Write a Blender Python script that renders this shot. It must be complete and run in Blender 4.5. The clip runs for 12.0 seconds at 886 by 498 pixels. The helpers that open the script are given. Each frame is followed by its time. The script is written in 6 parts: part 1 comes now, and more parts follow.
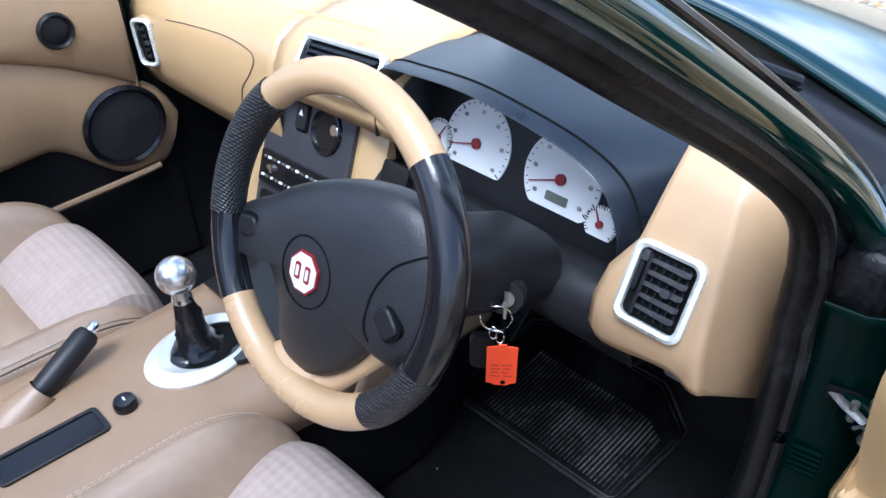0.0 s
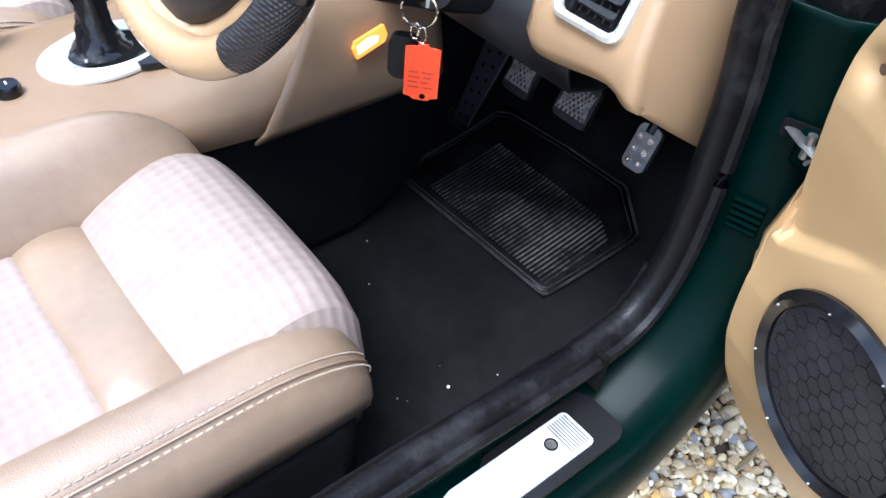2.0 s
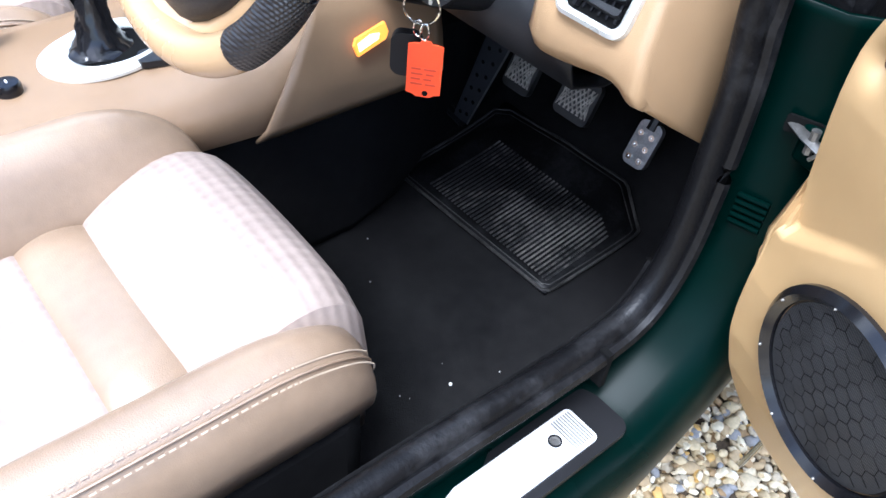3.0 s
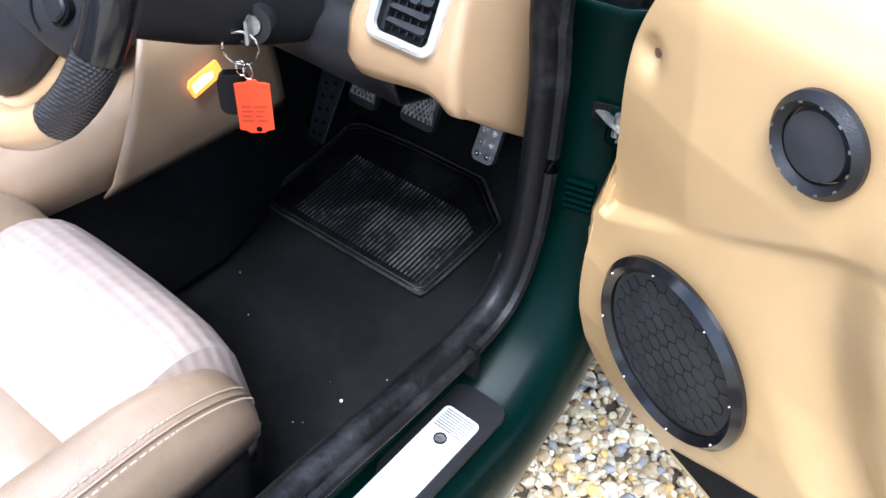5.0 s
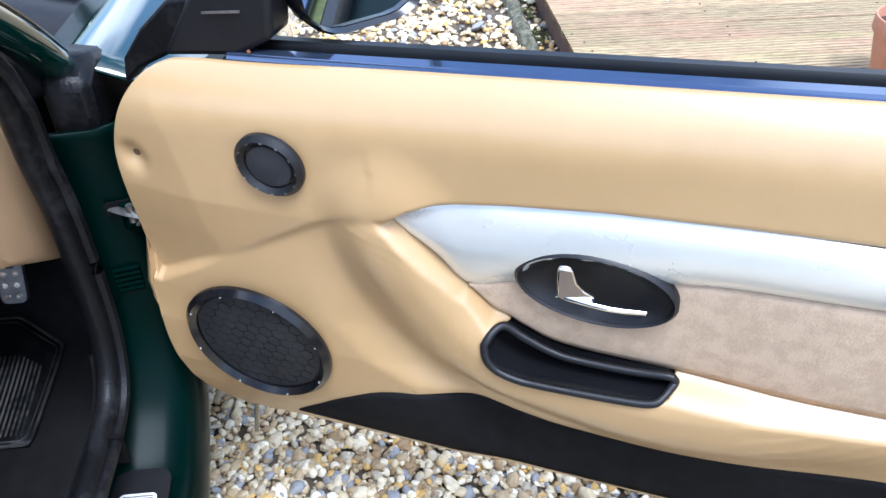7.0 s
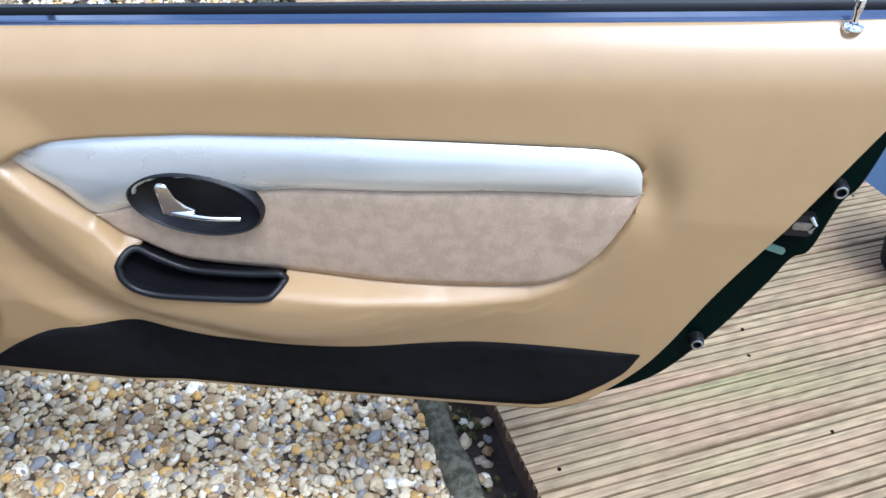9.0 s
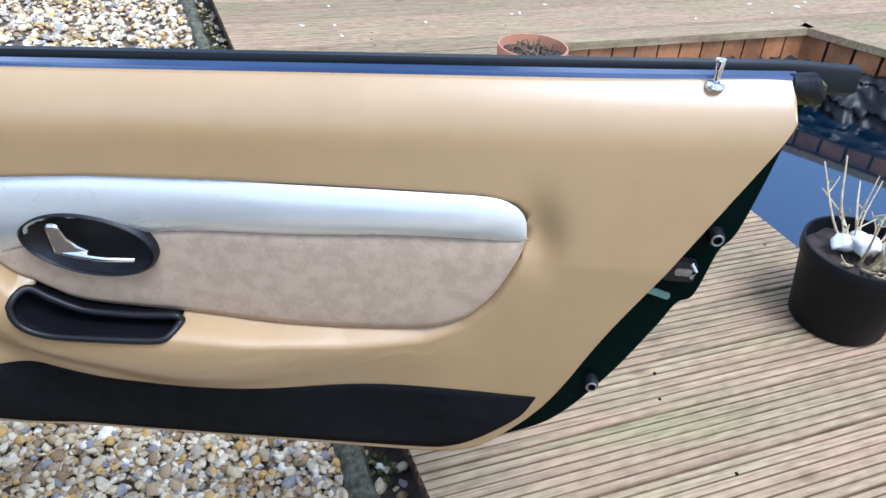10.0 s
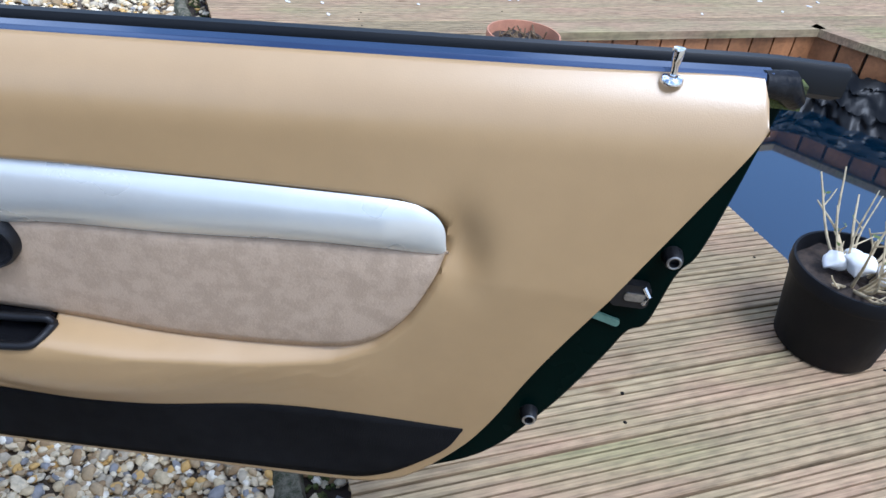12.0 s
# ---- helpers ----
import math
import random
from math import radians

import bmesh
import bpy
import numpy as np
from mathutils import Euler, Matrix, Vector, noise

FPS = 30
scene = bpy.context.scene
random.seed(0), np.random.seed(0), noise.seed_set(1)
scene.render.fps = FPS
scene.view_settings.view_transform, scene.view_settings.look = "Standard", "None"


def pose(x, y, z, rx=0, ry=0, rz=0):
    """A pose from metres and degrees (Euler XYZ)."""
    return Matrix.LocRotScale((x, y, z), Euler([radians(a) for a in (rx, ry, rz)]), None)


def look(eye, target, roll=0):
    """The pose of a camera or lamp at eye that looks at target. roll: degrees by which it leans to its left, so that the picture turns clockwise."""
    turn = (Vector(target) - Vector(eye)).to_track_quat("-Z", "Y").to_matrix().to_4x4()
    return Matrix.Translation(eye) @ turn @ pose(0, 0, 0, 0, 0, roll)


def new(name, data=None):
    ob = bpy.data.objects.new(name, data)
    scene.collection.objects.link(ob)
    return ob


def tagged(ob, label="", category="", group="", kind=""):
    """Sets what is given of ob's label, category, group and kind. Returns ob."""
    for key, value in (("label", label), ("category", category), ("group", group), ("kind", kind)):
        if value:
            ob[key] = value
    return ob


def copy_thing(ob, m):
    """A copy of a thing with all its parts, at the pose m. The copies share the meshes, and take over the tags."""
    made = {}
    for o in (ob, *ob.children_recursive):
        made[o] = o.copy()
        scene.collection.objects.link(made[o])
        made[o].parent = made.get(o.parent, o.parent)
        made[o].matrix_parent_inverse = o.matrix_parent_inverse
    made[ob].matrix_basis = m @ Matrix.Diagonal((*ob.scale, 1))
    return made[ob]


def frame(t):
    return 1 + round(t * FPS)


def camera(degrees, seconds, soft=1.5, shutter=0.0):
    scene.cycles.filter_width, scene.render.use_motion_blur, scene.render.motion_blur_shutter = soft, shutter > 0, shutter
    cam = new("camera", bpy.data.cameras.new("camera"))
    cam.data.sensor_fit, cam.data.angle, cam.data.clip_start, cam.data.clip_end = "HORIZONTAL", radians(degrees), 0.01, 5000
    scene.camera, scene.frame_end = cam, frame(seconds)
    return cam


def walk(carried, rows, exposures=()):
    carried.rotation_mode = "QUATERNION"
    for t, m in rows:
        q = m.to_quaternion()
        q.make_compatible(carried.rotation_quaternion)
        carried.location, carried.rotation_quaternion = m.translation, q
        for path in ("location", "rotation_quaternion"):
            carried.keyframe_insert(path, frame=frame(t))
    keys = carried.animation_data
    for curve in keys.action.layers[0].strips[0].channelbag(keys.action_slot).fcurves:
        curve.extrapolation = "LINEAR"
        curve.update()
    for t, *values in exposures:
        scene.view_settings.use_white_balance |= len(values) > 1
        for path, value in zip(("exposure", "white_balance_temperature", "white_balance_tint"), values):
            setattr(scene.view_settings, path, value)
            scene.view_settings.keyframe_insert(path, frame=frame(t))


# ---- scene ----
cam = camera(57.8, 12.0)
PATH = [
    (0, (0.788, 0.175, 1.261), (-0.426, 1.29, 0.129), -1.5),
    (0.5, (0.827, 0.149, 1.252), (-0.267, 1.264, 0.003), 2.3),
    (1, (0.9, 0.189, 1.165), (-0.206, 1.103, -0.229), 4.9),
    (1.5, (0.884, 0.223, 1.081), (-0.189, 1.153, -0.327), 4.9),
    (2, (0.866, 0.23, 1.061), (-0.209, 1.224, -0.301), 5.6),
    (2.5, (0.862, 0.225, 1.057), (-0.208, 1.222, -0.307), 5.6),
    (4.5, (0.877, 0.225, 1.084), (-0.122, 1.289, -0.283), 3.3),
    (5, (0.901, 0.243, 1.093), (0.009, 1.421, -0.255), 2.8),
    (5.5, (0.915, 0.266, 1.107), (0.193, 1.64, -0.154), 3.1),
    (6, (0.903, 0.22, 1.14), (0.596, 1.73, -0.136), 2.3),
    (6.5, (0.908, 0.142, 1.199), (0.882, 1.709, -0.044), 0.5),
    (8.5, (1.081, -0.134, 1.229), (1.513, 1.395, 0.014), 1.1),
    (9, (1.126, -0.156, 1.234), (1.658, 1.335, 0.011), 2.2),
    (9.5, (1.158, -0.168, 1.24), (1.751, 1.317, 0.039), 2.3),
    (10, (1.177, -0.191, 1.246), (1.841, 1.323, 0.121), 5.1),
    (10.5, (1.199, -0.202, 1.249), (1.933, 1.302, 0.153), 6.5),
    (11, (1.277, -0.155, 1.225), (1.951, 1.345, 0.086), 3.0),
    (11.5, (1.339, -0.111, 1.209), (1.861, 1.306, -0.102), 2.6),
    (12, (1.3, -0.116, 1.202), (1.949, 1.385, 0.051), 7.7),
]
EXPOSURE = [(0.0, 1.05, 5050, 10), (1.0, 1.2, 5200, 10), (1.5, 1.4, 5300, 10), (2.5, 1.85, 5300, 10), (4.5, 1.9, 5350, 10), (5.0, 1.9, 5350, 10), (5.5, 1.95, 5300, 10), (6.5, 1.5, 5200, 10), (8.5, 0.75, 5150, 10), (10.5, 0.62, 5000, 10), (12.0, 0.38, 5000, 10)]
walk(cam, [(t, look(eye, target, roll)) for t, eye, target, roll in PATH], EXPOSURE)

# ---- world, sun, exposure ----
world = bpy.data.worlds.new("sky")
scene.world = world
world.use_nodes = True
wn = world.node_tree.nodes
sky = wn.new("ShaderNodeTexSky")
sky.sky_type = "NISHITA"
sky.sun_disc = False
SUN_EL, SUN_AZ = 64.0, 158.0
sky.sun_elevation, sky.sun_rotation = radians(SUN_EL), radians(SUN_AZ)
sky.air_density, sky.dust_density = 1.0, 3.0
wn["Background"].inputs["Strength"].default_value = 0.15
# broken bright cloud over the whole sky
wl = world.node_tree.links
way = wn.new("ShaderNodeTexCoord")
cloud = wn.new("ShaderNodeTexNoise")
cloud.inputs["Scale"].default_value, cloud.inputs["Detail"].default_value = 2.2, 6
shift = wn.new("ShaderNodeMapping")
shift.inputs["Location"].default_value = (1.7, 4.4, 2.2)
cover = wn.new("ShaderNodeMapRange")
cover.inputs[1].default_value, cover.inputs[2].default_value = 0.48, 0.62
over = wn.new("ShaderNodeMix")
over.data_type = "RGBA"
over.inputs["B"].default_value = (9.0, 9.0, 9.2, 1)
wl.new(way.outputs["Generated"], shift.inputs["Vector"])
wl.new(shift.outputs[0], cloud.inputs["Vector"])
wl.new(cloud.outputs["Fac"], cover.inputs[0])
wl.new(cover.outputs[0], over.inputs["Factor"])
wl.new(sky.outputs[0], over.inputs["A"])
wl.new(over.outputs["Result"], wn["Background"].inputs["Color"])
sun = new("sun", bpy.data.lights.new("sun", "SUN"))
sun.data.energy, sun.data.angle, sun.data.color = 2.3, radians(26), (1.0, 0.96, 0.91)
az, el = radians(SUN_AZ), radians(SUN_EL)
sun_way = Vector((math.sin(az) * math.cos(el), math.cos(az) * math.cos(el), math.sin(el)))
sun.matrix_world = look(sun_way * 20, (0, 0, 0))


# ---- materials ----
def material(name, color, rough=0.5, metal=0.0, vary=0.12, scale=30.0, bump=0.0, bump_scale=200.0, coat=0.0, random=0.0, color2=None, spec=0.5, cells=0.0, check=0.0, axes="XY", band=(0.45, 1.05)):
    """Two scales of colour variation, fine relief and an uneven gloss."""
    m = bpy.data.materials.new(name)
    m.use_nodes = True
    n, l = m.node_tree.nodes, m.node_tree.links
    b = n["Principled BSDF"]
    b.inputs["Metallic"].default_value = metal
    b.inputs["Coat Weight"].default_value = coat
    b.inputs["Coat Roughness"].default_value = 0.06
    b.inputs["Specular IOR Level"].default_value = spec
    tc = n.new("ShaderNodeTexCoord")
    n1, n2 = n.new("ShaderNodeTexNoise"), n.new("ShaderNodeTexNoise")
    n1.inputs["Scale"].default_value, n2.inputs["Scale"].default_value = scale, scale * 7
    n1.inputs["Detail"].default_value = n2.inputs["Detail"].default_value = 5
    l.new(tc.outputs["Object"], n1.inputs["Vector"])
    l.new(tc.outputs["Object"], n2.inputs["Vector"])
    mixn = n.new("ShaderNodeMath")
    mixn.operation = "MULTIPLY_ADD"
    l.new(n2.outputs["Fac"], mixn.inputs[0])
    mixn.inputs[1].default_value = 0.5
    l.new(n1.outputs["Fac"], mixn.inputs[2])
    ramp = n.new("ShaderNodeMapRange")
    ramp.inputs[1].default_value, ramp.inputs[2].default_value = band
    l.new(mixn.outputs[0], ramp.inputs[0])
    mc = n.new("ShaderNodeMix")
    mc.data_type = "RGBA"
    c2 = color2 or tuple(max(0.0, c * (1 - 2 * vary)) for c in color)
    mc.inputs["A"].default_value = (*c2, 1)
    mc.inputs["B"].default_value = (*(color if color2 else tuple(min(1.0, c * (1 + vary)) for c in color)), 1)
    l.new(ramp.outputs[0], mc.inputs["Factor"])
    last = mc.outputs["Result"]
    if random:
        oi = n.new("ShaderNodeObjectInfo")
        hsv = n.new("ShaderNodeHueSaturation")
        mr = n.new("ShaderNodeMapRange")
        mr.inputs[3].default_value, mr.inputs[4].default_value = 1 - random, 1 + random
        l.new(oi.outputs["Random"], mr.inputs[0])
        l.new(mr.outputs[0], hsv.inputs["Value"])
        l.new(last, hsv.inputs["Color"])
        last = hsv.outputs["Color"]
    l.new(last, b.inputs["Base Color"])
    rr = n.new("ShaderNodeMapRange")
    rr.inputs[1].default_value, rr.inputs[2].default_value = 0.3, 0.7
    rr.inputs[3].default_value, rr.inputs[4].default_value = max(0.02, rough * 0.85), min(1.0, rough * 1.15)
    l.new(n1.outputs["Fac"], rr.inputs[0])
    l.new(rr.outputs[0], b.inputs["Roughness"])
    if cells or check:
        bp = n.new("ShaderNodeBump")
        if cells:
            pat = n.new("ShaderNodeTexVoronoi")
            pat.feature = "DISTANCE_TO_EDGE"
            pat.inputs["Scale"].default_value, pat.inputs["Randomness"].default_value = cells, 0.3
            l.new(tc.outputs["Object"], pat.inputs["Vector"])
            height = n.new("ShaderNodeMapRange")
            height.inputs[2].default_value = 0.12
            l.new(pat.outputs["Distance"], height.inputs[0])
            bp.inputs["Strength"].default_value, bp.inputs["Distance"].default_value = 0.8, 0.001
        else:
            turn = n.new("ShaderNodeMapping")
            turn.inputs["Rotation"].default_value = (0, 0, radians(45 if axes == "XY" else 0))
            turn.inputs["Scale"].default_value = (check, check, check)
            l.new(tc.outputs["Object"], turn.inputs["Vector"])
            xyz = n.new("ShaderNodeSeparateXYZ")
            l.new(turn.outputs[0], xyz.inputs[0])
            waves = []
            for axis in axes:
                sine = n.new("ShaderNodeMath")
                sine.operation = "SINE"
                l.new(xyz.outputs[axis], sine.inputs[0])
                waves.append(sine)
            height = n.new("ShaderNodeMath")
            height.operation = "MULTIPLY"
            l.new(waves[0].outputs[0], height.inputs[0])
            l.new(waves[1].outputs[0], height.inputs[1])
            bp.inputs["Strength"].default_value, bp.inputs["Distance"].default_value = 0.5, 0.0012
        tint = n.new("ShaderNodeMix")
        tint.data_type, tint.blend_type = "RGBA", "MULTIPLY"
        tone = n.new("ShaderNodeMapRange")
        tone.inputs[1].default_value, tone.inputs[2].default_value = (0.0, 1.0) if cells else (-0.6, 0.6)
        tone.inputs[3].default_value, tone.inputs[4].default_value = (0.45, 1.0) if cells else (0.93, 1.0)
        l.new(height.outputs[0], tone.inputs[0])
        tint.inputs["Factor"].default_value = 1.0
        l.new(last, tint.inputs["A"])
        l.new(tone.outputs[0], tint.inputs["B"])
        l.new(tint.outputs["Result"], b.inputs["Base Color"])
        l.new(height.outputs[0], bp.inputs["Height"])
        l.new(bp.outputs["Normal"], b.inputs["Normal"])
    elif bump:
        bt = n.new("ShaderNodeTexNoise")
        bt.inputs["Scale"].default_value, bt.inputs["Detail"].default_value = bump_scale, 3
        l.new(tc.outputs["Object"], bt.inputs["Vector"])
        bp = n.new("ShaderNodeBump")
        bp.inputs["Strength"].default_value, bp.inputs["Distance"].default_value = bump, 0.002
        l.new(bt.outputs["Fac"], bp.inputs["Height"])
        l.new(bp.outputs["Normal"], b.inputs["Normal"])
    return m


LEATHER = material("beige_leather", (0.255, 0.178, 0.115), 0.33, vary=0.12, scale=9, bump=0.2, bump_scale=700, spec=0.85)
WHEELTAN = material("tan_wheel_leather", (0.40, 0.262, 0.135), 0.26, vary=0.03, scale=12, bump=0.1, bump_scale=900)
TRIM = material("beige_moulding", (0.415, 0.272, 0.124), 0.32, vary=0.04, scale=6, bump=0.07, bump_scale=900, spec=0.9)
# the beige moulding again, with the shade low in the cabin put into its colour
SHADETRIM = material("shaded_beige_moulding", (0.225, 0.148, 0.086), 0.36, vary=0.06, scale=6, bump=0.2, bump_scale=900)
SUEDE = material("beige_suede", (0.515, 0.388, 0.266), 0.9, scale=60, color2=(0.438, 0.328, 0.222), bump=0.3, bump_scale=500, spec=0.2, band=(0.64, 0.86))
CHECK = material("checked_suede", (0.315, 0.25, 0.21), 0.9, vary=0.07, scale=30, check=320.0, spec=0.2)
MESH = material("speaker_mesh", (0.014, 0.014, 0.015), 0.55, vary=0.25, scale=40, check=2600.0, axes="YZ")
GRIP = material("perforated_leather", (0.012, 0.012, 0.013), 0.38, vary=0.2, scale=40, check=1500.0, axes="YZ")
SMOOTH = material("smooth_black_leather", (0.008, 0.008, 0.010), 0.17, vary=0.15, scale=30)
PAINT = material("polished_green_paint", (0.0015, 0.020, 0.015), 0.08, vary=0.1, scale=4, coat=1.0)
PANEL = material("grey_fascia", (0.030, 0.031, 0.034), 0.36, vary=0.1, scale=14, bump=0.2, bump_scale=900)
PADGREY = material("wheel_centre", (0.015, 0.015, 0.0165), 0.42, vary=0.1, scale=14, bump=0.25, bump_scale=900, spec=0.4)
SATIN = material("satin_metal", (0.66, 0.65, 0.63), 0.24, metal=0.9, vary=0.05, scale=40)
HOOD = material("hood_vinyl", (0.010, 0.013, 0.019), 0.31, vary=0.15, scale=8, bump=0.12, bump_scale=900)
DUSTY = material("dusty_rubber", (0.20, 0.185, 0.165), 0.6, scale=14, color2=(0.012, 0.012, 0.012), bump=0.4, bump_scale=300, band=(0.70, 0.96))
SCUFF = material("scuffed_edge", (0.045, 0.043, 0.040), 0.5, vary=0.4, scale=25, band=(0.6, 0.95))
BLACK = material("black_plastic", (0.010, 0.010, 0.011), 0.38, vary=0.1, scale=12, bump=0.2, bump_scale=900, spec=0.3)
GLOSSBLACK = material("gloss_black", (0.007, 0.007, 0.008), 0.18, vary=0.1, scale=12, spec=0.4)
RUBBER = material("black_rubber", (0.020, 0.020, 0.021), 0.40, scale=18, color2=(0.0045, 0.0045, 0.005), bump=0.35, bump_scale=260, spec=0.18, band=(0.74, 1.05))
CARPET = material("black_carpet", (0.0155, 0.015, 0.0152), 0.95, color2=(0.0045, 0.0045, 0.005), scale=7, bump=0.8, bump_scale=900, spec=0.08)
WORN = material("worn_edges", (0.46, 0.42, 0.35), 0.5, vary=0.4, scale=90)
SEAM = material("brown_seam", (0.10, 0.065, 0.04), 0.8)
HOLE = material("dark_gap", (0.004, 0.004, 0.004), 0.9, spec=0.1)
GREEN = material("green_paint", (0.0003, 0.0058, 0.0046), 0.28, vary=0.15, scale=5, spec=0.05)
SILVER = material("silver_paint", (0.69, 0.695, 0.645), 0.29, metal=0.45, vary=0.03, scale=10)
CHROME = material("chrome", (0.80, 0.80, 0.80), 0.08, metal=1.0, vary=0.03, scale=20)
STEEL = material("worn_steel", (0.34, 0.33, 0.31), 0.38, metal=0.85, vary=0.25, scale=60)
ALU = material("brushed_plate", (0.82, 0.82, 0.82), 0.42, metal=0.3, vary=0.04, scale=30)
WHITE = material("white_dial", (0.62, 0.62, 0.61), 0.5, vary=0.02)
RED = material("red_mark", (0.20, 0.012, 0.015), 0.4)
TAGINK = material("tag_ink", (0.50, 0.045, 0.018), 0.6)
ORANGE = material("orange_tag", (0.85, 0.075, 0.018), 0.45, vary=0.04)
FENCE = material("stained_board", (0.36, 0.155, 0.055), 0.6, vary=0.25, scale=10, random=0.2)
CONCRETE = material("mossy_kerb", (0.155, 0.140, 0.098), 0.95, scale=55, color2=(0.036, 0.041, 0.016), bump=1.0, bump_scale=160, band=(0.62, 0.86))
EARTH = material("gravel_bed", (0.12, 0.09, 0.06), 0.95, vary=0.3, scale=40, bump=1.0, bump_scale=120)
TERRA = material("terracotta", (0.50, 0.23, 0.13), 0.8, vary=0.12, scale=20)
SOIL = material("soil", (0.05, 0.035, 0.025), 0.95, vary=0.4, scale=60, bump=1.0, bump_scale=150)
STRAW = material("withered_straw", (0.20, 0.135, 0.07), 0.9, vary=0.4, scale=80)
BARK = material("bare_stem", (0.52, 0.42, 0.25), 0.7, vary=0.25, scale=60)
SLOTGREEN = material("pale_green_slot", (0.12, 0.22, 0.17), 0.4, vary=0.2, scale=60)
GLAZE = material("pale_green_glaze", (0.30, 0.44, 0.36), 0.2, vary=0.15, scale=20)
LEAF = material("young_leaf", (0.13, 0.17, 0.03), 0.6, vary=0.2, scale=60)
CHALK = material("white_stone", (0.80, 0.79, 0.76), 0.8, vary=0.06, scale=50)
POTBLACK = material("pot_plastic", (0.0085, 0.009, 0.0105), 0.55, vary=0.15, scale=14, bump=0.15, bump_scale=500, spec=0.15)
LINER = material("pond_liner", (0.006, 0.0065, 0.007), 0.42, vary=0.2, scale=8, spec=0.25)
# black finisher strip; the blue of the reflected sky is painted into its colour
SKYTINT = material("sky_tinted_strip", (0.085, 0.115, 0.19), 0.10, metal=0.8, vary=0.05, scale=10)
THREAD = material("pale_thread", (0.37, 0.29, 0.205), 0.8)
# a mid-dark copy of TRIM: shade on the side faces, put into the colour
HALFSHADE = material("half_shaded_beige_moulding", (0.34, 0.222, 0.118), 0.38, vary=0.05, scale=6, bump=0.15, bump_scale=900)
# part of the sky's blue reflection is put into the water's base colour
WATER = material("pond_water", (0.003, 0.012, 0.024), 0.03, vary=0.1, scale=3, spec=1.0, coat=1.0)
wb = WATER.node_tree.nodes["Principled BSDF"]
wb.inputs["Coat IOR"].default_value = wb.inputs["IOR"].default_value = 1.75
MOSS = material("moss", (0.10, 0.12, 0.03), 0.95, vary=0.4, scale=60, bump=1.0, bump_scale=300)
GLASS = bpy.data.materials.new("glass")
GLASS.use_nodes = True
gb = GLASS.node_tree.nodes["Principled BSDF"]
gb.inputs["Base Color"].default_value = (0.93, 0.97, 0.95, 1)
gb.inputs["Transmission Weight"].default_value, gb.inputs["Roughness"].default_value, gb.inputs["IOR"].default_value = 1.0, 0.02, 1.45
LAMP = bpy.data.materials.new("lit_lamp")
LAMP.use_nodes = True
lb = LAMP.node_tree.nodes["Principled BSDF"]
lb.inputs["Base Color"].default_value = (0.9, 0.55, 0.2, 1)
lb.inputs["Emission Color"].default_value, lb.inputs["Emission Strength"].default_value = (1.0, 0.25, 0.02, 1), 0.5
lb.inputs["Base Color"].default_value = (0.75, 0.24, 0.04, 1)
CORE = bpy.data.materials.new("lit_core")
CORE.use_nodes = True
cb = CORE.node_tree.nodes["Principled BSDF"]
cb.inputs["Emission Color"].default_value, cb.inputs["Emission Strength"].default_value = (1.0, 0.55, 0.15, 1), 1.2
MIRROR = material("mirror", (0.85, 0.87, 0.88), 0.02, metal=1.0, vary=0.0)




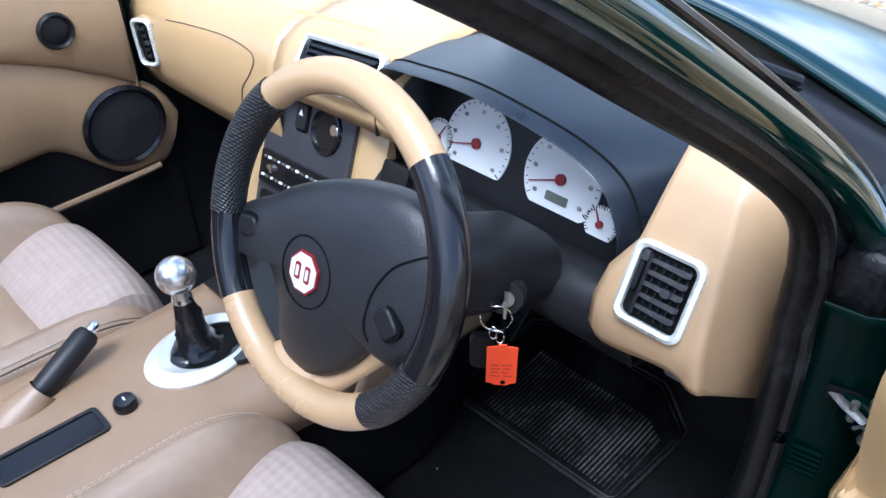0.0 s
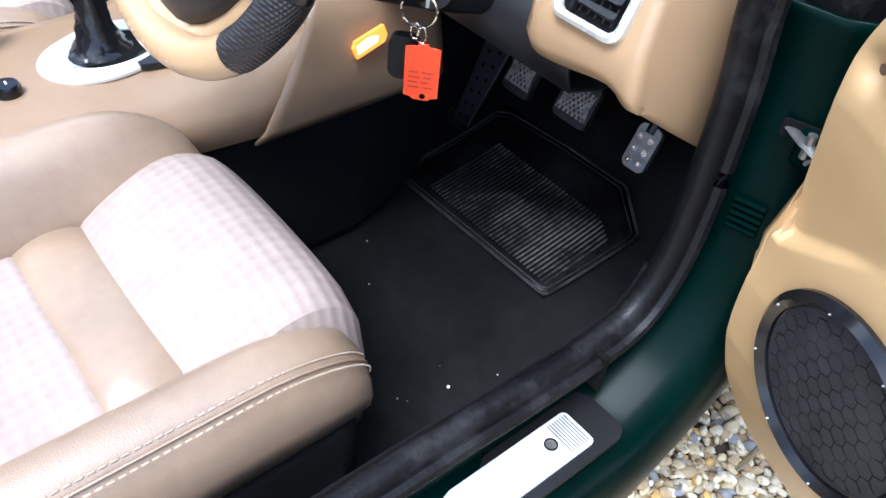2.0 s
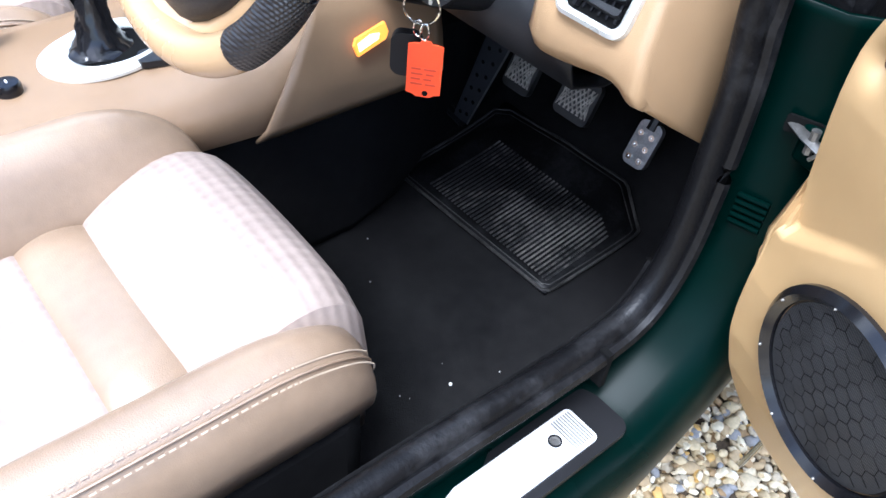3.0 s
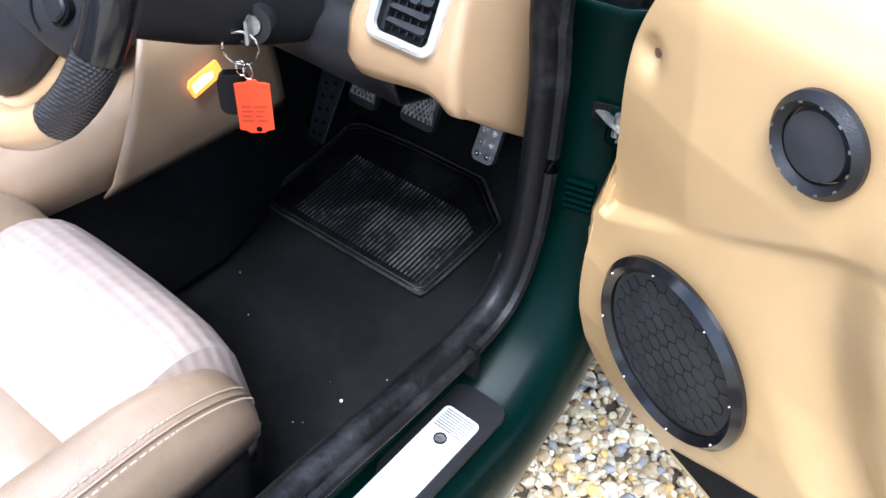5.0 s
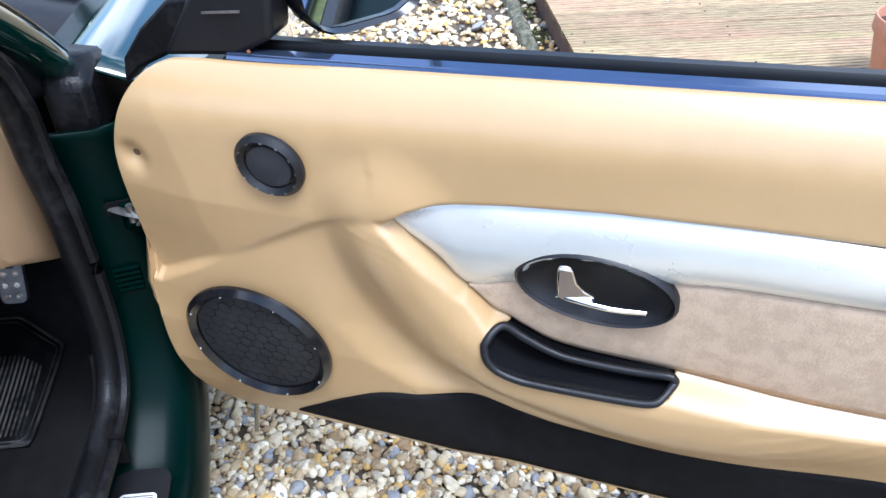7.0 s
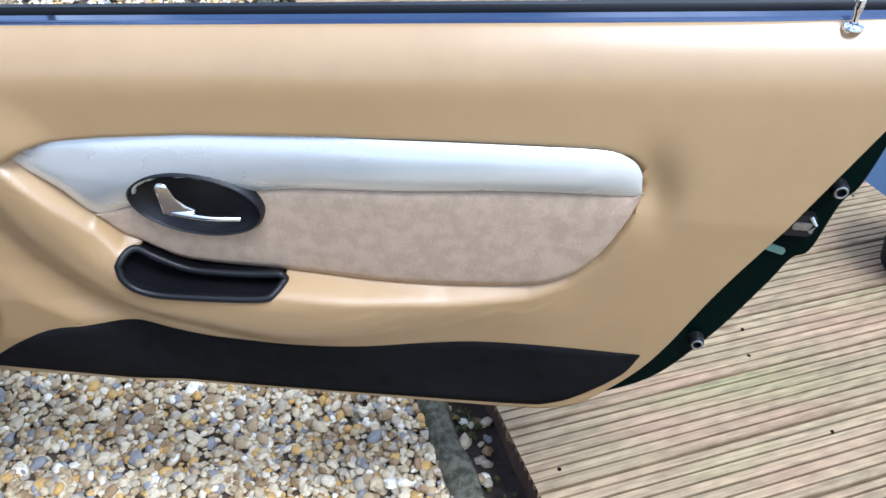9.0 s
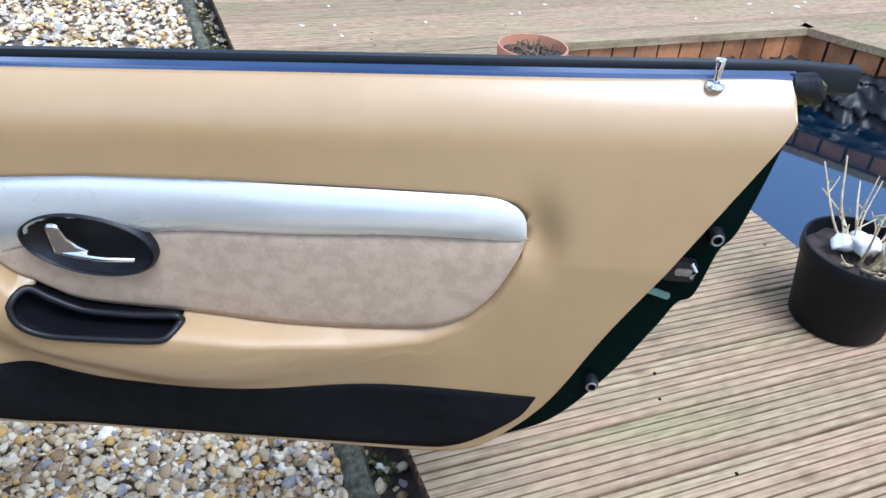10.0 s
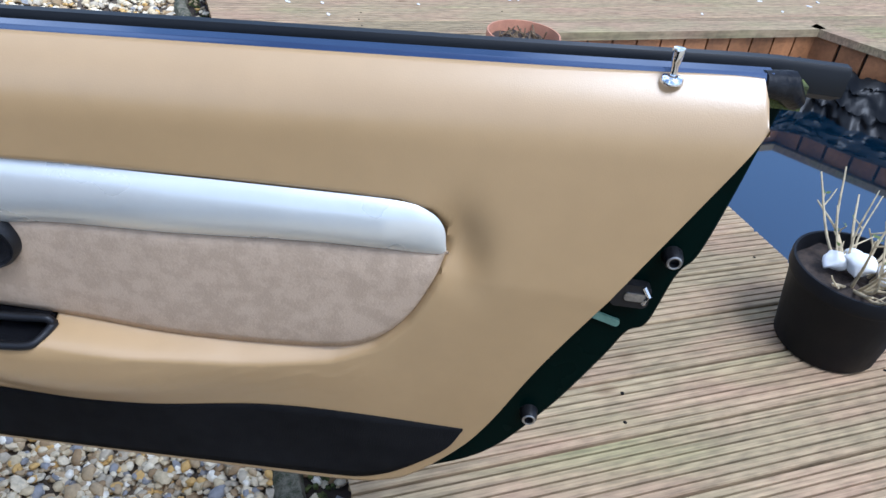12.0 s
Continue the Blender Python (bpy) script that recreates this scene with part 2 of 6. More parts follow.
def weathered_wood(name, tones, rough=0.8):
    """Boards along x: fine grain and streaks along the board, pink and green weathering, knots, each board its own tone."""
    m = bpy.data.materials.new(name)
    m.use_nodes = True
    n, l = m.node_tree.nodes, m.node_tree.links
    b = n["Principled BSDF"]
    b.inputs["Roughness"].default_value, b.inputs["Specular IOR Level"].default_value = rough, 0.3
    tc, oi = n.new("ShaderNodeTexCoord"), n.new("ShaderNodeObjectInfo")
    shift = n.new("ShaderNodeVectorMath")
    shift.operation = "MULTIPLY_ADD"
    far = n.new("ShaderNodeCombineXYZ")
    for k in range(3):
        l.new(oi.outputs["Random"], far.inputs[k])
    shift.inputs[1].default_value = (37.0, 11.0, 5.0)
    l.new(far.outputs[0], shift.inputs[0])
    l.new(tc.outputs["Object"], shift.inputs[2])

    def grain(scale, detail):
        mp, t = n.new("ShaderNodeMapping"), n.new("ShaderNodeTexNoise")
        mp.inputs["Scale"].default_value = scale
        t.inputs["Scale"].default_value, t.inputs["Detail"].default_value = 1.0, detail
        l.new(shift.outputs[0], mp.inputs["Vector"])
        l.new(mp.outputs[0], t.inputs["Vector"])
        return t.outputs["Fac"]

    def ranged(value, lo, hi, out_lo, out_hi):
        r = n.new("ShaderNodeMapRange")
        for k, v in enumerate((lo, hi, out_lo, out_hi)):
            r.inputs[k + 1].default_value = v
        l.new(value, r.inputs[0])
        return r.outputs[0]

    def blend(kind, fac, a, c):
        x = n.new("ShaderNodeMix")
        x.data_type, x.blend_type = "RGBA", kind
        for socket, v in ((x.inputs["Factor"], fac), (x.inputs["A"], a), (x.inputs["B"], c)):
            if isinstance(v, tuple):
                socket.default_value = (*v, 1)
            elif isinstance(v, float):
                socket.default_value = v
            else:
                l.new(v, socket)
        return x.outputs["Result"]

    base, pink, green, dark = tones
    col = blend("MIX", ranged(grain((3.0, 9.0, 9.0), 4), 0.42, 0.68, 0.0, 0.9), base, pink)
    col = blend("MIX", ranged(grain((1.6, 5.0, 5.0), 3), 0.54, 0.72, 0.0, 0.75), col, green)
    col = blend("MULTIPLY", 1.0, col, ranged(grain((5.0, 260.0, 60.0), 5), 0.30, 0.66, 0.66, 1.12))
    col = blend("MULTIPLY", 1.0, col, ranged(grain((26.0, 90.0, 40.0), 4), 0.30, 0.62, 0.72, 1.08))
    knot = n.new("ShaderNodeTexVoronoi")
    knot.inputs["Scale"].default_value = 1.0
    mp = n.new("ShaderNodeMapping")
    mp.inputs["Scale"].default_value = (4.2, 8.0, 2.0)
    l.new(shift.outputs[0], mp.inputs["Vector"])
    l.new(mp.outputs[0], knot.inputs["Vector"])
    col = blend("MIX", ranged(knot.outputs["Distance"], 0.05, 0.13, 0.65, 0.0), col, dark)
    col = blend("MULTIPLY", 1.0, col, ranged(oi.outputs["Random"], 0.0, 1.0, 0.80, 1.10))
    l.new(col, b.inputs["Base Color"])
    bp = n.new("ShaderNodeBump")
    bp.inputs["Strength"].default_value, bp.inputs["Distance"].default_value = 0.5, 0.0015
    l.new(grain((5.0, 260.0, 60.0), 5), bp.inputs["Height"])
    l.new(bp.outputs["Normal"], b.inputs["Normal"])
    return m


WOOD = weathered_wood("deck_wood", ((0.355, 0.270, 0.148), (0.385, 0.250, 0.150), (0.29, 0.265, 0.115), (0.16, 0.095, 0.048)))

# ---- building helpers ----
INV = {}


def thing(name, loc, label, category, group="", kind="", rz=0.0):
    ob = new(name)
    ob.matrix_basis = pose(*loc, 0, 0, rz)
    INV[ob] = ob.matrix_basis.inverted()
    return tagged(ob, label, category, group, kind)


def mesh_object(name, verts, faces, mat, angle=40.0):
    me = bpy.data.meshes.new(name)
    me.from_pydata([tuple(map(float, v)) for v in verts], [], [tuple(map(int, q)) for q in faces])
    me.materials.append(mat)
    me.polygons.foreach_set("use_smooth", [True] * len(me.polygons))
    me.update()
    me.set_sharp_from_angle(angle=radians(angle))
    return new(name, me)


def fixed(name, data, mat, label, category, kind="structure", angle=40.0):
    """A top-level mesh in world places."""
    ob = mesh_object(name, data[0], data[1], mat, angle)
    return tagged(ob, label, category, "", kind)


def part(name, data, mat, parent, label="", angle=40.0, solid=0.0, bevel=0.0):
    """A mesh in world places, as a part of a thing or of a part."""
    if parent.parent and parent.parent.parent:
        parent = parent.parent
    inv = INV[parent]
    ob = mesh_object(name, [inv @ Vector(v) for v in data[0]], data[1], mat, angle)
    ob.parent = parent
    INV[ob] = inv
    if solid:
        mod = ob.modifiers.new("thickness", "SOLIDIFY")
        mod.thickness, mod.offset = solid, -1
    if bevel:
        mod = ob.modifiers.new("edges", "BEVEL")
        mod.width, mod.segments, mod.limit_method = bevel, 2, "ANGLE"
    return tagged(ob, label)


def join(*datas):
    verts, faces = [], []
    for v, q in datas:
        k = len(verts)
        verts += list(v)
        faces += [tuple(i + k for i in f) for f in q]
    return verts, faces


def moved(data, m):
    return [m @ Vector(v) for v in data[0]], data[1]


def sheet(P, loop_u=False, loop_v=False):
    """Quads over a grid of points P[u][v]."""
    P = np.asarray(P, float)
    nu, nv = P.shape[:2]
    faces = []
    for u in range(nu if loop_u else nu - 1):
        for v in range(nv if loop_v else nv - 1):
            a, b = u * nv + v, ((u + 1) % nu) * nv + v
            c, d = ((u + 1) % nu) * nv + (v + 1) % nv, u * nv + (v + 1) % nv
            faces.append((a, b, c, d))
    return [tuple(p) for p in P.reshape(-1, 3)], faces


def curve(points, n):
    """A smooth line (Catmull-Rom) of n points through the points."""
    p = np.asarray(points, float)
    p = np.vstack([2 * p[0] - p[1], p, 2 * p[-1] - p[-2]])
    out = []
    for u in np.linspace(0, len(p) - 3 - 1e-6, n):
        i, t = int(u), u - int(u)
        a, b, c, d = p[i : i + 4]
        out.append(0.5 * (2 * b + (c - a) * t + (2 * a - 5 * b + 4 * c - d) * t * t + (3 * b - a - 3 * c + d) * t ** 3))
    return np.array(out)


def tube(path, radius, n=10, loop=False, flat=1.0, side=(0, 0, 1), caps=True):
    """A round bar along a path; radius may be a list; flat squeezes it along side."""
    p = np.asarray(path, float)
    r = np.ones(len(p)) * radius
    rows = []
    for i in range(len(p)):
        a = p[i - 1] if (i or loop) else p[0]
        b = p[(i + 1) % len(p)] if (i < len(p) - 1 or loop) else p[-1]
        t = (b - a) / (np.linalg.norm(b - a) + 1e-12)
        s = np.asarray(side, float) - t * np.dot(side, t)
        if np.linalg.norm(s) < 1e-4:
            s = np.cross(t, (1, 0, 0))
        s /= np.linalg.norm(s)
        q = np.cross(t, s)
        th = np.linspace(0, 2 * np.pi, n, endpoint=False)
        rows.append(p[i] + r[i] * (np.cos(th)[:, None] * s * flat + np.sin(th)[:, None] * q))
    v, f = sheet(rows, loop, True)
    if caps and not loop:
        f = f + [tuple(range(n)), tuple(len(v) - 1 - k for k in range(n))]
    return v, f


def prism(poly, a, b):
    """A closed polygon of world points, swept from offset a to offset b."""
    p = [Vector(q) for q in poly]
    n = len(p)
    va, vb = Vector(a), Vector(b)
    verts = [q + va for q in p] + [q + vb for q in p]
    faces = [tuple(range(n - 1, -1, -1)), tuple(range(n, 2 * n))] + [(i, (i + 1) % n, n + (i + 1) % n, n + i) for i in range(n)]
    return verts, faces


def box(lo, hi):
    (x0, y0, z0), (x1, y1, z1) = lo, hi
    return prism([(x0, y0, z0), (x1, y0, z0), (x1, y1, z0), (x0, y1, z0)], (0, 0, 0), (0, 0, z1 - z0))


def lathe(profile, n=32, m=Matrix()):
    """A turned form about local z, from (radius, height) pairs."""
    th = np.linspace(0, 2 * np.pi, n, endpoint=False)
    rows = [[m @ Vector((r * math.cos(a), r * math.sin(a), z)) for a in th] for r, z in profile]
    return sheet(rows, False, True)


def ball(c, r, nu=10, nv=14):
    c, r = np.asarray(c, float), np.ones(3) * r
    rows = [[c + r * (math.sin(a) * math.cos(b), math.sin(a) * math.sin(b), math.cos(a)) for b in np.linspace(0, 2 * np.pi, nv, endpoint=False)] for a in np.linspace(0.02, np.pi - 0.02, nu)]
    return sheet(rows, False, True)


def step(x, w):
    t = np.clip(np.asarray(x, float) / w, 0, 1)
    return t * t * (3 - 2 * t)


def framed(o, u, v):
    """Local x along u, y along v, z their normal, at o."""
    u, v = Vector(u).normalized(), Vector(v)
    w = u.cross(v).normalized()
    v = w.cross(u)
    return Matrix(((u.x, v.x, w.x, o[0]), (u.y, v.y, w.y, o[1]), (u.z, v.z, w.z, o[2]), (0, 0, 0, 1)))


def rounded(w, h, r, n=5):
    """A rounded rectangle round the origin, counter-clockwise."""
    out = []
    for cx, cy, a0 in ((w / 2 - r, h / 2 - r, 0), (-w / 2 + r, h / 2 - r, 90), (-w / 2 + r, -h / 2 + r, 180), (w / 2 - r, -h / 2 + r, 270)):
        out += [(cx + r * math.cos(radians(a0 + 90 * k / n)), cy + r * math.sin(radians(a0 + 90 * k / n))) for k in range(n + 1)]
    return out


def ring(outer, inner, m, depth, crown=0.0):
    """A flat frame between two outlines of equal length, in the plane of m, with a crowned face."""
    rows = []
    for a, z in ((0.0, 0.0), (0.0, depth), (0.5, depth + crown), (1.0, depth), (1.0, 0.0)):
        rows.append([m @ Vector((p[0] + a * (q[0] - p[0]), p[1] + a * (q[1] - p[1]), z)) for p, q in zip(outer, inner)])
    return sheet(rows, False, True)


def plate(outline, m, z0, z1):
    return moved(prism([(x, y, 0) for x, y in outline], (0, 0, z0), (0, 0, z1)), m)


def oval(rx, ry, n=40, turn=0.0):
    c, s = math.cos(radians(turn)), math.sin(radians(turn))
    return [(rx * math.cos(a) * c - ry * math.sin(a) * s, rx * math.cos(a) * s + ry * math.sin(a) * c) for a in np.linspace(0, 2 * np.pi, n, endpoint=False)]


# ---- ground, deck, pond ----
def ground_with_pond():
    xs, ys = (-300, 2.64, 4.6, 300), (-300, -1.5, 2.40, 300)
    verts = [(x, y, -0.02) for x in xs for y in ys]
    faces = [(4 * i + j, 4 * i + 4 + j, 4 * i + 5 + j, 4 * i + 1 + j) for i in range(3) for j in range(3) if (i, j) != (1, 1)]
    return verts, faces


def pebble_material(name, ground=False):
    m = bpy.data.materials.new(name)
    m.use_nodes = True
    n, l = m.node_tree.nodes, m.node_tree.links
    b = n["Principled BSDF"]
    b.inputs["Roughness"].default_value = 0.75
    ramp = n.new("ShaderNodeValToRGB")
    ramp.color_ramp.interpolation = "CONSTANT"
    tones = [(0.0, (0.30, 0.225, 0.13)), (0.14, (0.40, 0.325, 0.20)), (0.30, (0.46, 0.39, 0.265)), (0.44, (0.205, 0.14, 0.072)), (0.55, (0.31, 0.265, 0.19)), (0.68, (0.50, 0.44, 0.315)), (0.79, (0.40, 0.26, 0.095)), (0.88, (0.19, 0.185, 0.18)), (0.95, (0.60, 0.555, 0.45))]
    ramp.color_ramp.elements[0].position, ramp.color_ramp.elements[0].color = tones[0][0], (*tones[0][1], 1)
    ramp.color_ramp.elements[1].position, ramp.color_ramp.elements[1].color = tones[1][0], (*tones[1][1], 1)
    for p, c in tones[2:]:
        e = ramp.color_ramp.elements.new(p)
        e.color = (*c, 1)
    tc = n.new("ShaderNodeTexCoord")
    noise_n = n.new("ShaderNodeTexNoise")
    noise_n.inputs["Scale"].default_value, noise_n.inputs["Detail"].default_value = 140, 4
    l.new(tc.outputs["Object"], noise_n.inputs["Vector"])
    mix = n.new("ShaderNodeMix")
    mix.data_type, mix.blend_type = "RGBA", "MULTIPLY"
    mix.inputs["Factor"].default_value = 0.55
    if ground:
        vor = n.new("ShaderNodeTexVoronoi")
        vor.inputs["Scale"].default_value = 36
        l.new(tc.outputs["Object"], vor.inputs["Vector"])
        sep = n.new("ShaderNodeSeparateColor")
        l.new(vor.outputs["Color"], sep.inputs[0])
        l.new(sep.outputs[0], ramp.inputs[0])
        bp = n.new("ShaderNodeBump")
        bp.inputs["Strength"].default_value, bp.inputs["Distance"].default_value = 1.0, 0.012
        bp.invert = True
        l.new(vor.outputs["Distance"], bp.inputs["Height"])
        l.new(bp.outputs["Normal"], b.inputs["Normal"])
    else:
        geo = n.new("ShaderNodeNewGeometry")
        l.new(geo.outputs["Random Per Island"], ramp.inputs[0])
    l.new(ramp.outputs[0], mix.inputs["A"])
    l.new(noise_n.outputs["Fac"], mix.inputs["B"])
    gain = n.new("ShaderNodeHueSaturation")
    gain.inputs["Saturation"].default_value = 1.06
    gain.inputs["Value"].default_value = 1.4 if ground else 2.05
    l.new(mix.outputs["Result"], gain.inputs["Color"])
    l.new(gain.outputs["Color"], b.inputs["Base Color"])
    return m


PEBBLE = pebble_material("pebbles")
PEBBLEBED = pebble_material("pebble_bed", True)
fixed("ground", ground_with_pond(), PEBBLEBED, "tan gravel ground reaching to the horizon", "ground")


def bank(x):
    """How far the gravel rises against the kerb."""
    return float(0.105 * step(x - 1.20, 0.24))


fixed("gravel_bank", sheet([[(x, y, -0.012 + bank(x)) for x in np.linspace(0.15, 1.44, 40)] for y in np.arange(0.1, 5.5, 0.2)]), EARTH, "gravel banked up against the kerb", "gravel")


def pebbles(count, x0, x1, y0, y1, lo, hi, seed, sub):
    rng = np.random.default_rng(seed)
    bm = bmesh.new()
    bmesh.ops.create_icosphere(bm, subdivisions=sub, radius=1.0)
    base = np.array([v.co[:] for v in bm.verts])
    tri = np.array([[v.index for v in q.verts] for q in bm.faces])
    bm.free()
    V, F = [], []
    for k in range(count):
        r = rng.uniform(lo, hi) * (1.6 if rng.random() < 0.10 else 1.0)
        lump = 1 + 0.12 * rng.standard_normal(len(base))
        p = base * lump[:, None] * r * (1.0, rng.uniform(0.6, 0.95), rng.uniform(0.38, 0.62))
        m = np.array(Euler((rng.uniform(-0.5, 0.5), rng.uniform(-0.5, 0.5), rng.uniform(0, 6.28))).to_matrix())
        p = p @ m.T + (rng.uniform(x0, x1), rng.uniform(y0, y1), rng.uniform(-0.012, 0.006))
        p[:, 2] += bank(p[:, 0].mean())
        V.append(p)
        F.append(tri + k * len(base))
    return np.vstack(V), np.vstack(F)


gravel = join(pebbles(17500, 0.55, 1.44, 0.30, 1.75, 0.0044, 0.0122, 3, 2), pebbles(9000, 0.2, 1.43, 1.75, 5.2, 0.008, 0.019, 4, 1))
stray = pebbles(520, 1.480, 1.540, 0.2, 5.0, 0.006, 0.013, 9, 2)
stray[0][:, 2] -= 0.008
gravel = join(gravel, stray)
fixed("gravel", gravel, PEBBLE, "loose tan, cream and grey gravel pebbles", "gravel", "stuff", angle=60)

DECK = 0.215
PITCH = 0.1262


def board_data(x0, x1):
    """One grooved board along x, its near edge at y 0 and its top at z 0."""
    w, t, n = PITCH - 0.006, 0.027, 6
    prof = [(0.0, -t), (0.0, -0.003), (0.002, 0.0)]
    pitch = (w - 0.012) / n
    for k in range(n):
        y = 0.006 + k * pitch
        prof += [(y + 0.39 * pitch, 0.0), (y + 0.42 * pitch, -0.014), (y + 0.58 * pitch, -0.014), (y + 0.61 * pitch, 0.0)]
    prof += [(w - 0.002, 0.0), (w, -0.003), (w, -t)]
    return sheet([[(x, y, z) for y, z in prof] for x in np.linspace(x0, x1, 4)])


deck = tagged(new("deck"), "weathered grooved timber decking beside the gravel", "decking", "", "structure")
INV[deck] = Matrix()


def lay_boards(x0, x1, ya, yb):
    first = None
    count = int(round((yb - ya) / PITCH))
    for k in range(count):
        if first is None:
            first = part("deck_board", board_data(x0, x1), WOOD, deck, angle=25)
            ob = first
        else:
            ob = new("deck_board", first.data)
            ob.parent = deck
        ob.location = (0, ya + k * PITCH, DECK)


Y0 = 0.356 - 12 * PITCH
lay_boards(1.52, 2.63, Y0, 2.38)
lay_boards(1.52, 9.0, 2.38, 6.4)
lay_boards(4.38, 9.0, Y0, 1.50)
for k in range(7):
    y = 1.50 + k * PITCH
    lay_boards(4.38 - (y - 1.5) * 0.55, 9.0, y, y + PITCH)
part("fascia", box((1.548, Y0, -0.02), (1.566, 6.4, 0.187)), material("dark_fascia", (0.15, 0.085, 0.055), 0.8, vary=0.35, scale=14), deck, "dark brown edge board under the deck")
rng = np.random.default_rng(8)
screws = []
for k in range(60):
    y = Y0 + 0.03 + 0.063 * k
    for x in (1.56, 2.02, 2.57):
        if rng.random() < 0.4:
            continue
        screws.append(lathe([(0.0001, 0.0), (0.0035, 0.0), (0.0035, -0.002)], 8, pose(x + rng.uniform(-0.02, 0.02), y, DECK + 0.0006)))
ob = part("deck_screws", join(*screws), HOLE, deck)
tagged(ob, kind="stuff")
kerb = sheet([[(x + 0.010 * noise.noise((9 * y, x * 30, 0)), y, z + 0.010 * noise.noise((14 * y, 40 * x, 2)) + 0.006 * noise.noise((70 * y, 90 * x, 4))) for x, z in ((1.418, -0.02), (1.421, 0.108), (1.428, 0.124), (1.444, 0.131), (1.466, 0.128), (1.474, 0.112), (1.476, -0.02))] for y in np.arange(-1.2, 6.4, 0.006)])
fixed("kerb", kerb, CONCRETE, "grey mossy concrete kerb edging the gravel", "kerb")
fixed("gap_soil", sheet([[(x, y, 0.088 + 0.018 * noise.noise((9 * y, 20 * x, 1))) for x in (1.470, 1.49, 1.52, 1.55)] for y in np.arange(-1.2, 6.4, 0.05)]), SOIL, "dark soil in the gap beside the deck", "soil")
moss = []
for k in range(900):
    y = 0.3 + 0.21 * rng.integers(0, 20) + rng.normal(0, 0.035)
    moss.append(moved(ball((0, 0, 0), 0.0042 * rng.uniform(0.5, 1.5), 4, 6), pose(1.500 + rng.normal(0, 0.012), y, rng.uniform(0.088, 0.106))))
fixed("moss", join(*moss), MOSS, "green moss in the gap beside the deck", "moss", "stuff")

WATER_Z = -0.06
fixed("water", sheet([[(x, y, WATER_Z) for y in (-1.5, 0.5, 2.41)] for x in (2.5, 3.5, 4.6)]), WATER, "still dark pond water reflecting the blue sky", "water")
pond_wall = tagged(new("pond_wall"), "brown stained timber boards round the pond", "pond wall", "", "structure")
INV[pond_wall] = Matrix()
EDGE = [(2.63, 2.39), (3.90, 2.375), (4.37, 1.50), (4.37, -1.4)]
for (xa, ya), (xb, yb) in zip(EDGE[:-1], EDGE[1:]):
    long = math.hypot(xb - xa, yb - ya)
    turn = math.degrees(math.atan2(yb - ya, xb - xa))
    for k in range(int(long / 0.1)):
        d = (k + 0.5) * long / int(long / 0.1)
        m = pose(xa + (xb - xa) * d / long, ya + (yb - ya) * d / long, 0, 0, 0, turn)
        part("wall_board", moved(box((-0.0488, -0.012, -0.5), (0.0488, 0.01, 0.183)), m), FENCE, pond_wall)
    m = pose(xa, ya, 0, 0, 0, turn)
    part("wall_back", moved(box((0, 0.013, -0.5), (long, 0.03, 0.18)), m), SOIL, pond_wall)
    part("cap_rail", moved(box((-0.02, -0.028, 0.187), (long + 0.02, 0.070, 0.2185)), m), WOOD, pond_wall)
m = pose(2.63, -1.4, 0, 0, 0, 90)
part("cap_rail", moved(box((0, -0.012, 0.06), (3.79, 0.010, 0.187)), m), FENCE, pond_wall)
line = curve([(3.50, 2.34), (3.86, 2.30), (4.00, 2.10), (4.30, 1.52), (4.31, 0.6)], 150)
rows = []
for i, (x, y) in enumerate(line):
    row = []
    for v in np.linspace(0, 1, 24):
        k = noise.noise((x * 9, y * 9, v * 3)) * 0.035 + noise.noise((x * 25, y * 25, v * 6)) * 0.030 + noise.noise((x * 60, y * 60, v * 14)) * 0.010
        row.append((x - 0.10 * v * (1 if i > 36 else 0.3) + k, y - 0.12 * v + k, 0.10 - 0.18 * v ** 1.4 + 0.6 * k))
    rows.append(row)
fixed("pond_liner", sheet(rows), LINER, "crumpled black rubber pond liner along the wall", "pond liner", angle=50)


def pot(name, x, y, z, r0, r1, h, mat, label, rim):
    t = thing(name, (x, y, z), label, "plant pot")
    prof = [(0.001, 0.0), (r0 * 0.93, 0.0), (r0, 0.008), (r0 + (r1 - r0) * 0.75, h - rim), (r1 * 0.975, h - rim + 0.003), (r1, h - rim + 0.01), (r1, h - 0.004), (r1 * 0.99, h), (r1 * 0.95, h), (r1 * 0.93, h - 0.02), (r1 * 0.90, h - 0.05)]
    part("pot_wall", lathe(prof, 48, pose(x, y, z)), mat, t)
    rng = np.random.default_rng(int(x * 100))
    rows = [[(x + r * math.cos(a), y + r * math.sin(a), z + h - 0.03 + 0.012 * noise.noise((9 * r, 3 * a, x))) for a in np.linspace(0, 2 * np.pi, 30, endpoint=False)] for r in np.linspace(0.001, r1 * 0.93, 9)]
    part("soil", sheet(rows, False, True), SOIL, t, "dark brown potting soil")
    return t


